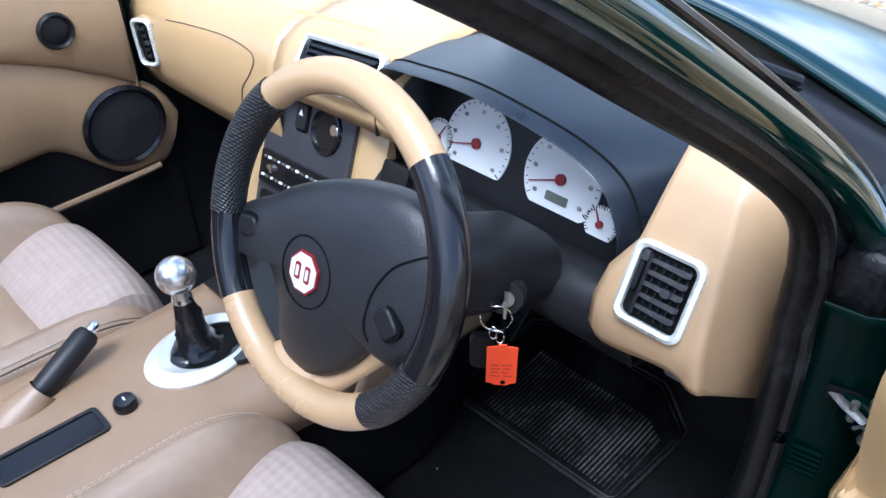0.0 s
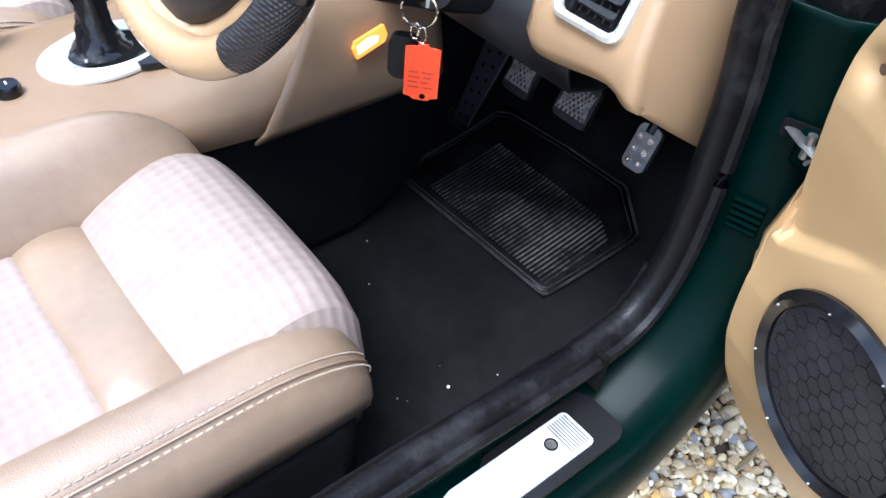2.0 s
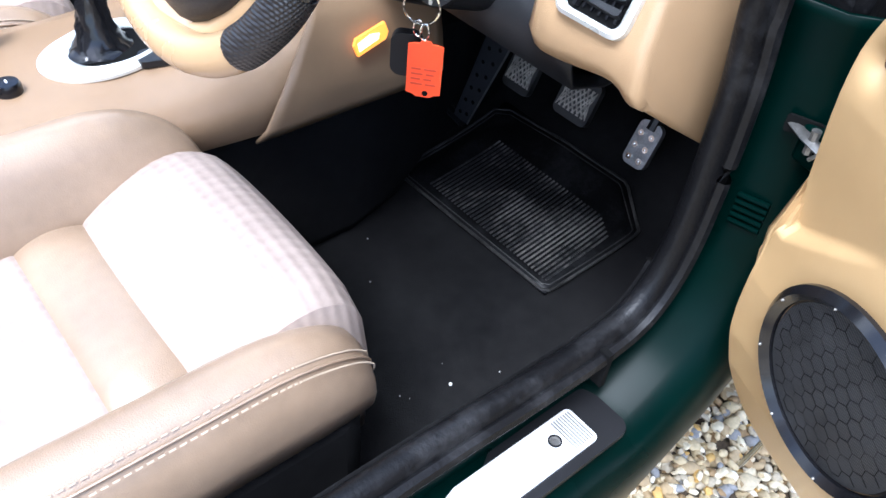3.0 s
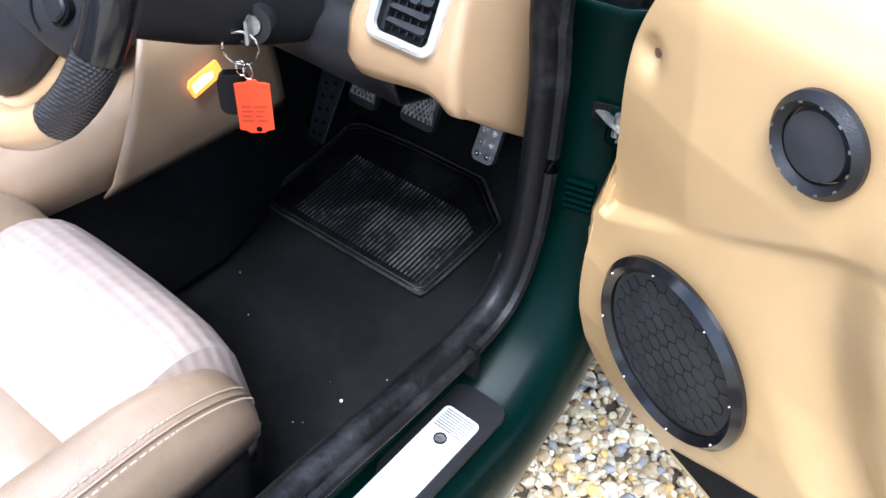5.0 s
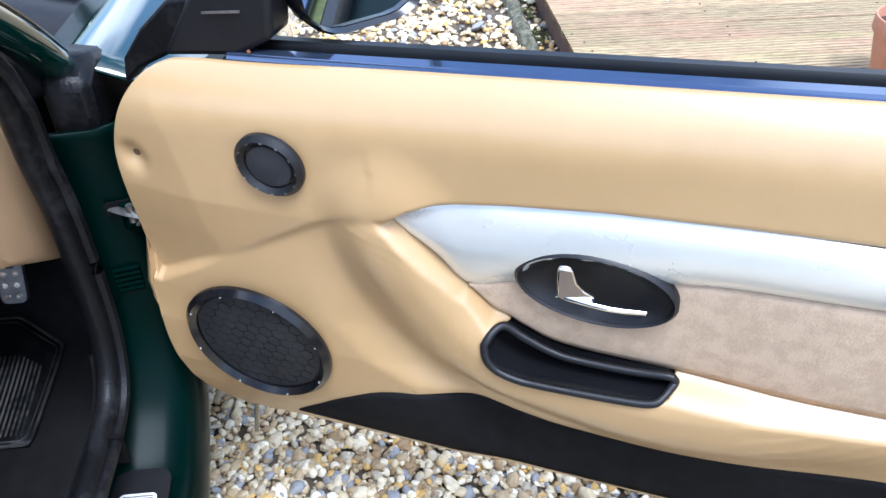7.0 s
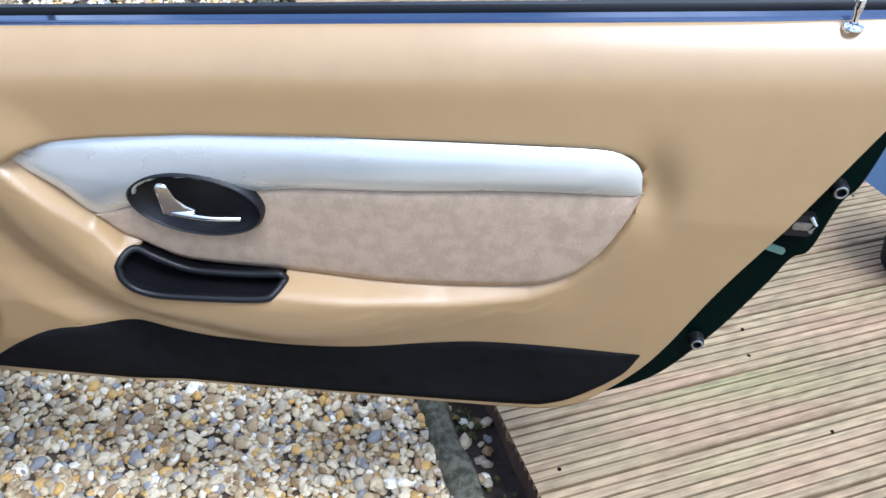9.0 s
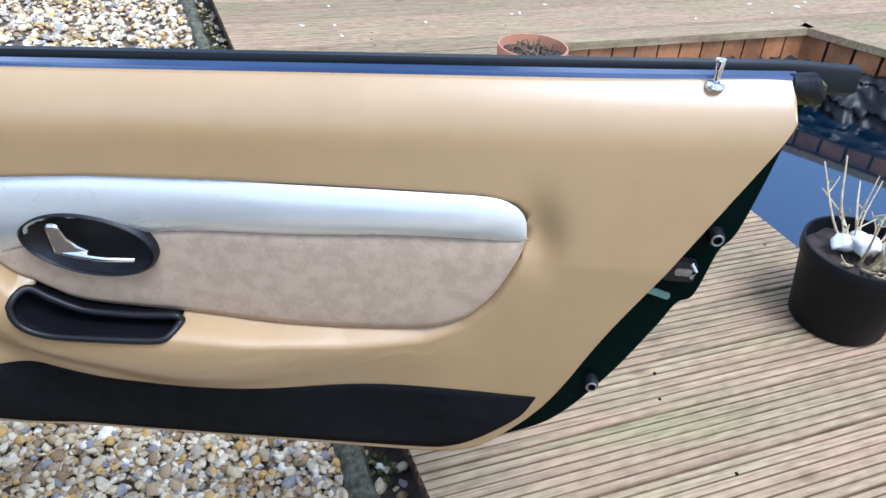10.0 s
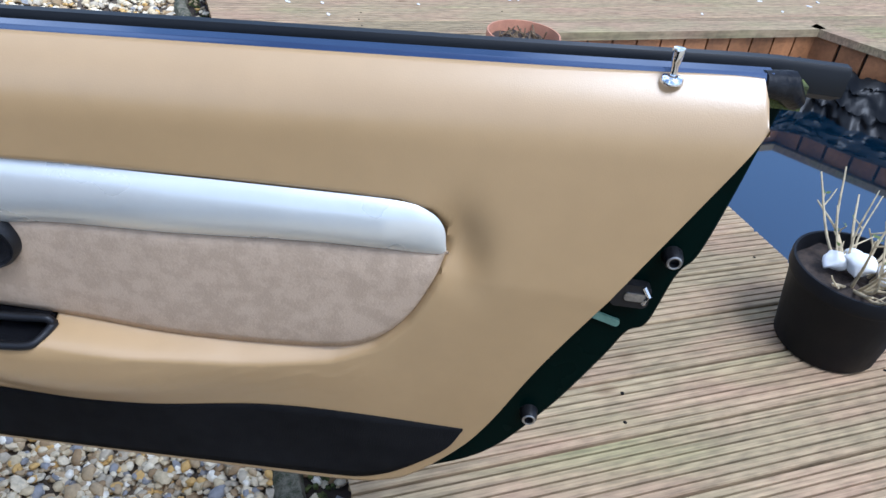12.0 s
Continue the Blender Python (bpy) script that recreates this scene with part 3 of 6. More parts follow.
pot("plant_pot", 2.512, 0.735, DECK, 0.098, 0.122, 0.185, POTBLACK, "black plastic pot with a pruned shrub on the deck", 0.035)
pot("terracotta_pot", 2.33, 1.895, DECK, 0.075, 0.108, 0.19, TERRA, "terracotta pot with dry plant remains on the deck", 0.045)
pot("glazed_pot", 2.49, -0.05, DECK, 0.043, 0.056, 0.125, GLAZE, "pale green glazed pot standing on the deck", 0.02)
shrub = thing("shrub", (2.512, 0.735, DECK + 0.155), "bare pruned shrub with pale stems and few buds", "shrub")
rng = np.random.default_rng(12)
for k in range(28):
    a = -2.7 + 4.6 * (k + rng.random()) / 28
    lean = rng.uniform(0.03, 0.16)
    h = rng.uniform(0.06, 0.160) * (1.15 if abs(a + 0.7) > 1.2 else 0.85)
    x, y, z = 2.512 + 0.030 * math.cos(a), 0.735 + 0.030 * math.sin(a), DECK + 0.15
    mid = (x + 0.55 * lean * math.cos(a) + rng.normal(0, 0.014), y + 0.55 * lean * math.sin(a) + rng.normal(0, 0.014), z + h * rng.uniform(0.3, 0.55))
    tip = (x + lean * math.cos(a) + rng.normal(0, 0.012), y + lean * math.sin(a) + rng.normal(0, 0.012), z + h)
    path = curve([(x, y, z), mid, tip], 9)
    stem = part("stem", tube(path, np.linspace(0.0036, 0.0015, 9) * rng.uniform(0.75, 1.15), 7), BARK, shrub)
    for j in range(rng.integers(1, 4)):
        c = path[rng.integers(3, 8)]
        d = np.array((rng.normal(0.3 * math.cos(a), 0.5), rng.normal(0.3 * math.sin(a), 0.5), rng.uniform(0.3, 1.0)))
        d /= np.linalg.norm(d)
        end = c + d * rng.uniform(0.015, 0.06)
        part("twig", tube([c, 0.5 * (c + end) + rng.normal(0, 0.002, 3), end], [0.0018, 0.0015, 0.0011], 5), BARK, stem)
        if rng.random() < 0.5:
            for q in range(2):
                e = Vector((rng.normal(), rng.normal(), rng.uniform(0.2, 1))).normalized()
                part("leaf", moved(([(0, 0, 0), (0.005, 0.003, 0.001), (0.012, 0, 0.002), (0.005, -0.003, 0.001)], [(0, 1, 2, 3)]), framed(end, e, e.orthogonal())), LEAF, stem)
for k, (dx, dy, dz, r) in enumerate(((-0.03, 0.03, 0.185, 0.030), (0.0, 0.0, 0.19, 0.034), (0.045, -0.03, 0.18, 0.030), (0.07, -0.02, 0.175, 0.024), (0.02, 0.04, 0.18, 0.022))):
    stone = ball((2.512 + dx, 0.735 + dy, DECK + dz), (r * 0.85, r * 0.7, r * 0.6), 12, 16)
    stone = ([Vector(v) + 0.012 * Vector(noise.noise_vector(Vector(v) * 45)) for v in stone[0]], stone[1])
    tagged(fixed("white_stone", stone, CHALK, "white stone lying on the pot's soil", "stone", "", angle=80), group="white stones in the pot")
dry = thing("dry_plant", (2.33, 1.895, DECK + 0.16), "withered brown plant stubble in the terracotta pot", "plant")
twigs = []
for k in range(60):
    a, r = rng.uniform(0, 6.28), 0.085 * math.sqrt(rng.random())
    x, y = 2.33 + r * math.cos(a), 1.895 + r * math.sin(a)
    twigs.append(tube([(x, y, DECK + 0.155), (x + rng.normal(0, 0.025), y + rng.normal(0, 0.025), DECK + 0.168 + 0.022 * rng.random())], 0.0022, 5))
tagged(part("stubble", join(*twigs), STRAW, dry), kind="stuff")
debris = []
for k in range(110):
    x, y = rng.uniform(1.7, 6), rng.uniform(2.5, 5.5)
    debris.append(moved(ball((0, 0, 0), (0.014 * rng.uniform(0.4, 1.5), 0.006, 0.0025), 4, 6), pose(x, y, DECK + 0.002, 0, 0, rng.uniform(0, 180))))
fixed("deck_litter", join(*debris), CHALK, "pale bits of litter scattered over the deck", "litter", "stuff")

# ---- the car's shell ----
car = thing("car", (-0.04, 0.4, 0.0), "dark green open two-seat car with its door open on gravel", "car")
# the line of the door opening in y and z, from the sill up the front post
OPEN = curve([(-0.75, 0.475), (-0.2, 0.475), (0.42, 0.472), (0.60, 0.463), (0.70, 0.462), (0.755, 0.478), (0.786, 0.525), (0.798, 0.60), (0.796, 0.72), (0.782, 0.80)], 70)
tang = np.gradient(OPEN, axis=0)
tang /= np.linalg.norm(tang, axis=1)[:, None]
OUT = np.stack([tang[:, 1], -tang[:, 0]], 1)
rows = []
for (y, z), (ny, nz) in zip(OPEN, OUT):
    k = 1.0 - step(y - 0.67, 0.11)
    rows.append([(x, y + ny * d, z + nz * d) for x, d in ((0.575, 0.012), (0.587, 0.030 + 0.040 * k), (0.640, 0.034 + 0.045 * k), (0.662, 0.045 + 0.05 * k), (0.672, 0.065 + 0.05 * k), (0.672, 0.12 + 0.06 * k), (0.655, 0.20 + 0.08 * k))])
part("sill", sheet(rows), GREEN, car, "dark green painted sill and front post", solid=0.004)
rows = [[(0.575 + 0.0 * u, y - ny * 0.0, z + 0.0) if v == 0 else (0.570, y * (1 - 0.0) - ny * 0.006, z - nz * 0.006) if v == 1 else (0.565, min(y, 0.9), 0.22) for v in range(3)] for u, ((y, z), (ny, nz)) in enumerate(zip(OPEN[:46], OUT[:46]))]
part("sill_carpet", sheet(rows), CARPET, car, "black carpet on the inner sill", solid=0.01)
UPPER = curve([(0.590, 0.775, 0.855), (0.590, 0.752, 0.908), (0.586, 0.717, 0.951), (0.578, 0.626, 1.022), (0.566, 0.510, 1.100), (0.556, 0.440, 1.147), (0.538, 0.330, 1.212), (0.518, 0.22, 1.270)], 40)
SEAL = np.array([(0.588, y, z) for y, z in OPEN] + [tuple(p) for p in UPPER])
part("door_seal", tube(SEAL, [0.019] * 66 + list(np.linspace(0.019, 0.0165, 10)) + [0.0165] * 34, 12, side=(1, 0, 0), flat=0.75), RUBBER, car, "worn black rubber door seal")
part("seal_lip", tube(SEAL + np.array((0.016, 0, 0)), 0.008, 8), RUBBER, car)
pil = curve([(0.640, 0.985, 0.80), (0.630, 0.880, 0.885), (0.618, 0.778, 0.965), (0.604, 0.665, 1.042), (0.588, 0.528, 1.132), (0.572, 0.425, 1.195), (0.552, 0.32, 1.255), (0.535, 0.22, 1.310)], 40)
core = 0.5 * UPPER + 0.5 * pil
part("windscreen_pillar", tube(core, 0.020, 14, side=(0, 0.55, 0.83), flat=0.8), PAINT, car, "glossy dark green windscreen pillar")
trim_rows = [[(a[0] - 0.004, a[1], a[2]), tuple(0.5 * (np.array(a) + b) + (-0.004, 0.0, 0.0)), tuple(b - (0.010, 0, 0.0))] for a, b in zip(UPPER, core)]
part("pillar_trim", sheet(trim_rows), GLOSSBLACK, car, "black trim between seal and pillar", solid=0.004)
part("pillar_strip", tube(core + np.array((0.004, 0.018, 0.010)), 0.0045, 8), GLOSSBLACK, car, "black windscreen edge strip")
part("pillar_foot", prism([(0.597, 0.825, 0.79), (0.597, 0.97, 0.775), (0.597, 0.95, 0.845), (0.597, 0.87, 0.872), (0.597, 0.825, 0.856)], (0, 0, 0), (0.050, 0, -0.004)), RUBBER, car, "black rubber pillar foot", bevel=0.010)
top = np.stack([core[:, 0] - 0.004, core[:, 1] + 0.024, core[:, 2] + 0.010], 1)
rows = []
for u in np.linspace(0, 1, 24):
    rows.append([(p[0] + (-0.08 - 2 * (p[0] + 0.04)) * u * 1.0 + 0.08 * u, p[1] + 0.17 * math.sin(math.pi * u), p[2] + 0.03 * math.sin(math.pi * u)) for p in top[::3]])
screen = part("windscreen", sheet(rows), GLASS, car, "curved clear windscreen", solid=0.004)
screen.visible_shadow = False
rows = []
for u in np.linspace(0, 1, 30):
    x = 0.66 - 1.40 * u
    bow = math.sin(math.pi * u)
    rows.append([(x, 0.95 + 0.17 * bow, 0.815), (x, 1.02 + 0.18 * bow, 0.83 + 0.02 * bow), (x, 1.10 + 0.2 * bow, 0.83 + 0.03 * bow)])
part("scuttle", sheet(rows), BLACK, car, "black scuttle panel under the windscreen", solid=0.01)
rows = []
for u in np.linspace(0, 1, 40):
    x = 0.57 - 1.22 * u
    bow = math.sin(math.pi * u)
    rows.append([(x, y + 0.19 * bow * (1 - v), 0.845 - 0.20 * v ** 1.6 + 0.04 * bow) for v, y in ((v, 1.08 + 0.92 * v) for v in np.linspace(0, 1, 16))])
part("bonnet", sheet(rows), PAINT, car, "glossy dark green bonnet", solid=0.008)
rows = []
for v in np.linspace(0, 1, 30):
    y = 0.86 + 1.10 * v
    arch = math.exp(-((y - 1.45) / 0.28) ** 2)
    top_z = 0.845 - 0.19 * v ** 1.7 + 0.03 * arch
    rows.append([(0.578, y, top_z), (0.64, y, top_z + 0.004), (0.70, y, top_z - 0.02), (0.74 + 0.03 * arch, y, top_z - 0.08), (0.755 + 0.03 * arch, y, top_z - 0.20), (0.745 + 0.02 * arch, y, 0.45), (0.72, y, 0.26)])
part("front_wing", sheet(rows), PAINT, car, "glossy dark green front wing", solid=0.006)
for s in (0, 1):
    wip = curve([(0.42 - 0.5 * s, 1.10 + 0.10 * s, 0.875), (0.30 - 0.5 * s, 1.00 + 0.10 * s, 0.93), (0.05 - 0.5 * s, 0.98 + 0.1 * s, 0.955)], 14)
    wiper = part("wiper", tube(wip, 0.007, 8), BLACK, car, "black wiper arm")
    part("wiper_blade", tube(wip + np.array((0, 0.004, -0.012)), 0.004, 6), RUBBER, wiper)
for x, y in ((0.59, 1.46), (-0.67, 1.46), (0.59, -1.05), (-0.67, -1.05)):
    road_wheel = part("wheel", lathe([(0.0001, 0.075), (0.06, 0.075), (0.10, 0.06), (0.17, 0.055), (0.185, 0.08), (0.19, 0.08), (0.19, -0.08), (0.0001, -0.08)], 32, pose(x, y, 0.275, 0, 90, 0)), SILVER, car, "silver road wheel")
    part("tyre", lathe([(0.19, 0.085), (0.235, 0.095), (0.265, 0.09), (0.275, 0.07), (0.277, 0.0), (0.275, -0.07), (0.265, -0.09), (0.235, -0.095), (0.19, -0.085)], 40, pose(x, y, 0.275, 0, 90, 0)), RUBBER, road_wheel, "black tyre")
# floor, bulkheads, far side
prof = curve([(-0.60, 0.235), (0.2, 0.235), (0.78, 0.238), (0.95, 0.25), (1.10, 0.285), (1.22, 0.36), (1.30, 0.50), (1.32, 0.80)], 40)
part("floor_carpet", sheet([[(x, y, z) for y, z in prof] for x in np.linspace(-0.72, 0.60, 12)]), CARPET, car, "black carpeted floor with dust", solid=0.02)
part("rear_bulkhead", box((-0.72, -0.62, 0.23), (0.62, -0.58, 0.90)), CARPET, car)
rows = [[(x, y, 0.90 + 0.05 * math.sin(math.pi * (x + 0.80) / 1.52)) for y in np.linspace(-1.6, -0.56, 8)] for x in np.linspace(-0.80, 0.72, 14)]
part("rear_deck", sheet(rows), GREEN, car, solid=0.01)
part("rear_wing", box((0.64, -1.6, 0.25), (0.72, -0.62, 0.90)), GREEN, car, bevel=0.03)
part("rear_wing", box((-0.80, -1.6, 0.25), (-0.72, -0.62, 0.90)), GREEN, car, bevel=0.03)
part("inner_bulkhead", box((-0.72, 1.33, 0.2), (0.62, 1.36, 0.84)), CARPET, car)
part("footwell_side", box((-0.715, 0.76, 0.22), (-0.700, 1.34, 0.86)), CARPET, car)
part("footwell_side", box((0.585, 0.87, 0.22), (0.60, 1.34, 0.83)), CARPET, car)
part("far_sill", box((-0.80, -0.62, 0.20), (-0.72, 0.98, 0.44)), GREEN, car, bevel=0.02)
part("far_wing", box((-0.80, 0.98, 0.30), (-0.70, 1.95, 0.80)), GREEN, car, bevel=0.06)
# sill plate
m = framed((0.6215, 0.25, 0.396), (1, 0, 0), (0, 1, 0))
tread = part("sill_tread", plate(rounded(0.066, 0.90, 0.015), m, -0.004, 0.002), BLACK, car, "black plastic sill tread")
part("sill_plate", plate(rounded(0.044, 0.81, 0.006), m @ pose(0, 0.008, 0), 0.002, 0.0045), ALU, tread, "bright metal sill plate with ribs and a round emblem")
ribs = [plate(rounded(0.036, 0.0014, 0.0004, 1), m @ pose(0.0, 0.4085 - 0.0033 * k, 0), 0.004, 0.0054) for k in range(8)]
tagged(part("plate_ribs", join(*ribs), STEEL, tread), kind="stuff")
part("emblem_ring", ring(oval(0.0072, 0.0072, 28), oval(0.0055, 0.0055, 28), m @ pose(-0.001, 0.374, 0.0046), 0.001), BLACK, tread)
part("emblem", lathe([(0.0001, 0.0), (0.0052, 0.0), (0.0052, 0.0012), (0.0038, 0.0012), (0.0038, 0.0005), (0.0001, 0.0008)], 20, m @ pose(-0.001, 0.374, 0.0045)), STEEL, tread)
part("seal_notch", box((0.596, 0.690, 0.425), (0.612, 0.697, 0.472)), HOLE, car)
# hinge fittings on the front post
for z in (0.69, 0.50):
    hinge = part("door_hinge", prism([(0.640, 0.822, z), (0.672, 0.815, z), (0.676, 0.830, z), (0.640, 0.84, z)], (0, 0, -0.018), (0, 0, 0.018)), GREEN, car, bevel=0.004)
    part("hinge_pin", tube([(0.672, 0.822, z - 0.026), (0.672, 0.822, z + 0.026)], 0.007, 10), STEEL, hinge)
part("strap_slot", plate(rounded(0.030, 0.016, 0.002, 1), framed((0.640, 0.826, 0.702), (1, 0.30, 0), (0, 0, 1)), 0.0, 0.003), HOLE, car)
strap = part("check_strap", tube([(0.628, 0.826, 0.702), (0.650, 0.815, 0.701), (0.672, 0.806, 0.700)], [0.0055, 0.0065, 0.0055], 8, flat=0.5), STEEL, car, "worn metal door check strap")
part("strap_pin", tube([(0.656, 0.813, 0.690), (0.656, 0.813, 0.712)], 0.0042, 8), STEEL, strap)
part("strap_clip", tube([(0.664, 0.800, 0.694), (0.670, 0.797, 0.703), (0.676, 0.802, 0.696)], 0.0020, 6), STEEL, strap)
for k in range(5):
    part("body_rib", tube([(0.612, 0.8225, 0.583 + 0.0075 * k), (0.642, 0.8260, 0.586 + 0.0075 * k)], 0.0030, 8), GREEN, car)

# ---- open door ----
DX, DY, DTURN = 0.68775, 0.74655, -23.015
DM = pose(DX, DY, 0, 0, 0, DTURN)



def D(s, z, w):
    """A place on the door: along it from the hinge, up, and out of its inner face."""
    return DM @ Vector((s, -w, z))


def line_of(points):
    a = np.array(points, float)
    return lambda s: np.interp(s, a[:, 0], a[:, 1])


TOP = line_of([(-0.05, 0.903), (0.08, 0.913), (0.2, 0.920), (0.627, 0.949), (0.975, 0.973), (1.14, 0.985)])
HI = line_of(curve([(-0.0150, 0.560), (-0.0145, 0.60), (-0.0135, 0.66), (-0.0125, 0.74), (-0.0112, 0.80), (-0.008, 0.822), (0.003, 0.850), (0.018, 0.877), (0.034, 0.896), (0.054, 0.908), (0.085, 0.9135), (0.2, 0.920), (0.627, 0.949), (0.975, 0.973), (1.118, 0.984), (1.130, 0.978), (1.136, 0.950)], 240))
LO = line_of(curve([(-0.0150, 0.558), (-0.0138, 0.535), (-0.0105, 0.510), (-0.003, 0.480), (0.012, 0.457), (0.040, 0.441), (0.080, 0.439), (0.12, 0.442), (0.334, 0.446), (0.561, 0.448), (0.777, 0.449), (0.84, 0.451), (0.87, 0.458), (0.90, 0.475), (0.945, 0.53), (0.975, 0.587), (1.02, 0.706), (1.12, 0.920), (1.136, 0.955)], 260))
S_UP = [(0.272, 0.796), (0.290, 0.808), (0.315, 0.817), (0.376, 0.827), (0.464, 0.837), (0.576, 0.844), (0.683, 0.849), (0.787, 0.852), (0.863, 0.853), (0.89, 0.846), (0.903, 0.832), (0.907, 0.812)]
S_LO = [(0.272, 0.795), (0.284, 0.783), (0.314, 0.759), (0.344, 0.729), (0.388, 0.743), (0.45, 0.760), (0.528, 0.776), (0.574, 0.783), (0.687, 0.792), (0.795, 0.801), (0.899, 0.805), (0.907, 0.811)]
I_LO = [(0.344, 0.728), (0.366, 0.702), (0.382, 0.694), (0.400, 0.683), (0.44, 0.668), (0.544, 0.664), (0.632, 0.661), (0.724, 0.663), (0.813, 0.672), (0.853, 0.692), (0.881, 0.728), (0.90, 0.777), (0.907, 0.808)]
C_UP = [(0.127, 0.459), (0.160, 0.490), (0.205, 0.526), (0.245, 0.550), (0.285, 0.561), (0.340, 0.565), (0.388, 0.553), (0.459, 0.542), (0.565, 0.545), (0.633, 0.551), (0.739, 0.571), (0.829, 0.575), (0.95, 0.572)]
C_LO = [(0.127, 0.457), (0.257, 0.455), (0.486, 0.453), (0.706, 0.456), (0.82, 0.459), (0.855, 0.465), (0.89, 0.486), (0.934, 0.532), (0.95, 0.570)]
P_UP = [(0.366, 0.676), (0.371, 0.685), (0.380, 0.688), (0.397, 0.678), (0.43, 0.664), (0.46, 0.661), (0.505, 0.662), (0.535, 0.665), (0.541, 0.663), (0.5425, 0.660)]
P_LO = [(0.366, 0.674), (0.369, 0.663), (0.378, 0.652), (0.395, 0.645), (0.421, 0.642), (0.488, 0.643), (0.522, 0.645), (0.535, 0.650), (0.5425, 0.658)]
RIDGE = curve([(0.266, 0.795), (0.276, 0.745), (0.297, 0.704), (0.334, 0.664), (0.386, 0.635), (0.465, 0.621), (0.530, 0.618), (0.600, 0.625), (0.660, 0.638), (0.725, 0.653), (0.785, 0.664), (0.840, 0.674), (0.900, 0.700)], 161)
RUN = np.linspace(0, 1, 161)


def relief(s, z, cut=True, sunk=False):
    s, z = np.broadcast_arrays(np.asarray(s, float), np.asarray(z, float))
    w = np.minimum(0.0, (z - 0.78) * 0.11)
    d = TOP(s) - z
    w = w - 0.031 * np.clip((0.064 - d) / 0.064, 0, 1.2) ** 2.6
    crease = np.interp(s, [0.0, 0.094, 0.118, 0.145, 0.188, 0.236, 0.274, 0.3], [0.660, 0.715, 0.727, 0.744, 0.770, 0.795, 0.809, 0.809])
    above = step(z - crease + 0.009, 0.013)
    edge = np.interp(z, [0.6, 0.712, 0.753, 0.801, 0.845, 0.879, 0.91], [0.091, 0.089, 0.077, 0.071, 0.061, 0.049, 0.040])
    upper = w + 0.005 * step(0.30 - s, 0.20)
    facet = np.sqrt(np.clip(edge - s, 0, 1) ** 2 + 0.003 ** 2) - 0.003
    upper = upper - 0.115 * facet
    foot = np.interp(z, [0.43, 0.46, 0.49, 0.53, 0.60, 0.66, 0.72, 0.80], [-0.038, -0.028, -0.018, -0.009, -0.002, -0.002, -0.003, -0.006])
    vale = np.interp(z, [0.45, 0.573, 0.60, 0.65, 0.71, 0.80], [0.40, 0.36, 0.315, 0.273, 0.252, 0.250])
    left = 1 - step(s - vale + 0.085, 0.085)
    lower = foot * left + w * (1 - left) - 0.055 * np.clip(0.05 - s, 0, 1) * step(z - 0.56, 0.08)
    lower = lower - 0.002 * np.exp(-(((s - vale) / 0.030) ** 2)) * step(z - 0.50, 0.08) * step(0.77 - z, 0.06)
    w = lower + (upper - lower) * above
    a, b = RIDGE[:-1], RIDGE[1:] - RIDGE[:-1]
    ps, pz = s[..., None] - a[:, 0], z[..., None] - a[:, 1]
    k = np.clip((ps * b[:, 0] + pz * b[:, 1]) / (b ** 2).sum(1), 0, 1)
    far = np.hypot(ps - k * b[:, 0], pz - k * b[:, 1])
    n = far.argmin(-1)
    dist = far.min(-1)
    where = RUN[n]
    over = (b[n, 0] * np.take_along_axis(pz, n[..., None], -1)[..., 0] - b[n, 1] * np.take_along_axis(ps, n[..., None], -1)[..., 0]) > 0
    amp = (0.021 + 0.010 * step(where - 0.18, 0.16)) * step(where + 0.16, 0.30) * (1 - 0.45 * step(where - 0.52, 0.25)) * (1 - step(where - 0.70, 0.26))
    sink = 0.013 - 0.005 * step(s - 0.54, 0.14)
    soft = np.sqrt(dist * dist + 0.014 ** 2) - 0.014
    up, lo = np.interp(s, *np.array(S_UP).T), np.interp(s, *np.array(I_LO).T)
    ls = np.interp(z, [0.66, 0.685, 0.729, 0.80], [0.41, 0.373, 0.340, 0.268])
    inside = step(up + 0.004 - z, 0.010) * step(z - lo + 0.018, 0.020) * step(s - ls + 0.014, 0.018) * step(0.913 - s, 0.010)
    w = w + amp * step(1 - soft / np.where(over, 0.064, 0.056 + 0.026 * step(where - 0.30, 0.25)), 1.0) * (0.0 if sunk else 1 - inside)
    w = w - sink * (1.0 if sunk else inside)
    if not sunk:
        w = w - 0.012 * np.exp(-(((s - 0.919) / 0.022) ** 2 + ((z - 0.812 + 0.4 * (s - 0.919)) / 0.038) ** 2))
    if sunk:
        bowl = ((s - 0.460) / 0.067) ** 2 + ((z - 0.757 + 0.07 * (s - 0.46)) / 0.037) ** 2
        return w - 0.032 * (1 - step(bowl - 0.70, 0.16))
    if not cut:
        return w
    dish = ((s - 0.460) / 0.067) ** 2 + ((z - 0.757 + 0.07 * (s - 0.46)) / 0.037) ** 2
    w = w - 0.022 * (1 - step(dish - 0.82, 0.25))
    hole = np.hypot(s - 0.011, z - 0.813)
    w = w - 0.010 * np.exp(-((hole / 0.012) ** 2))
    return w


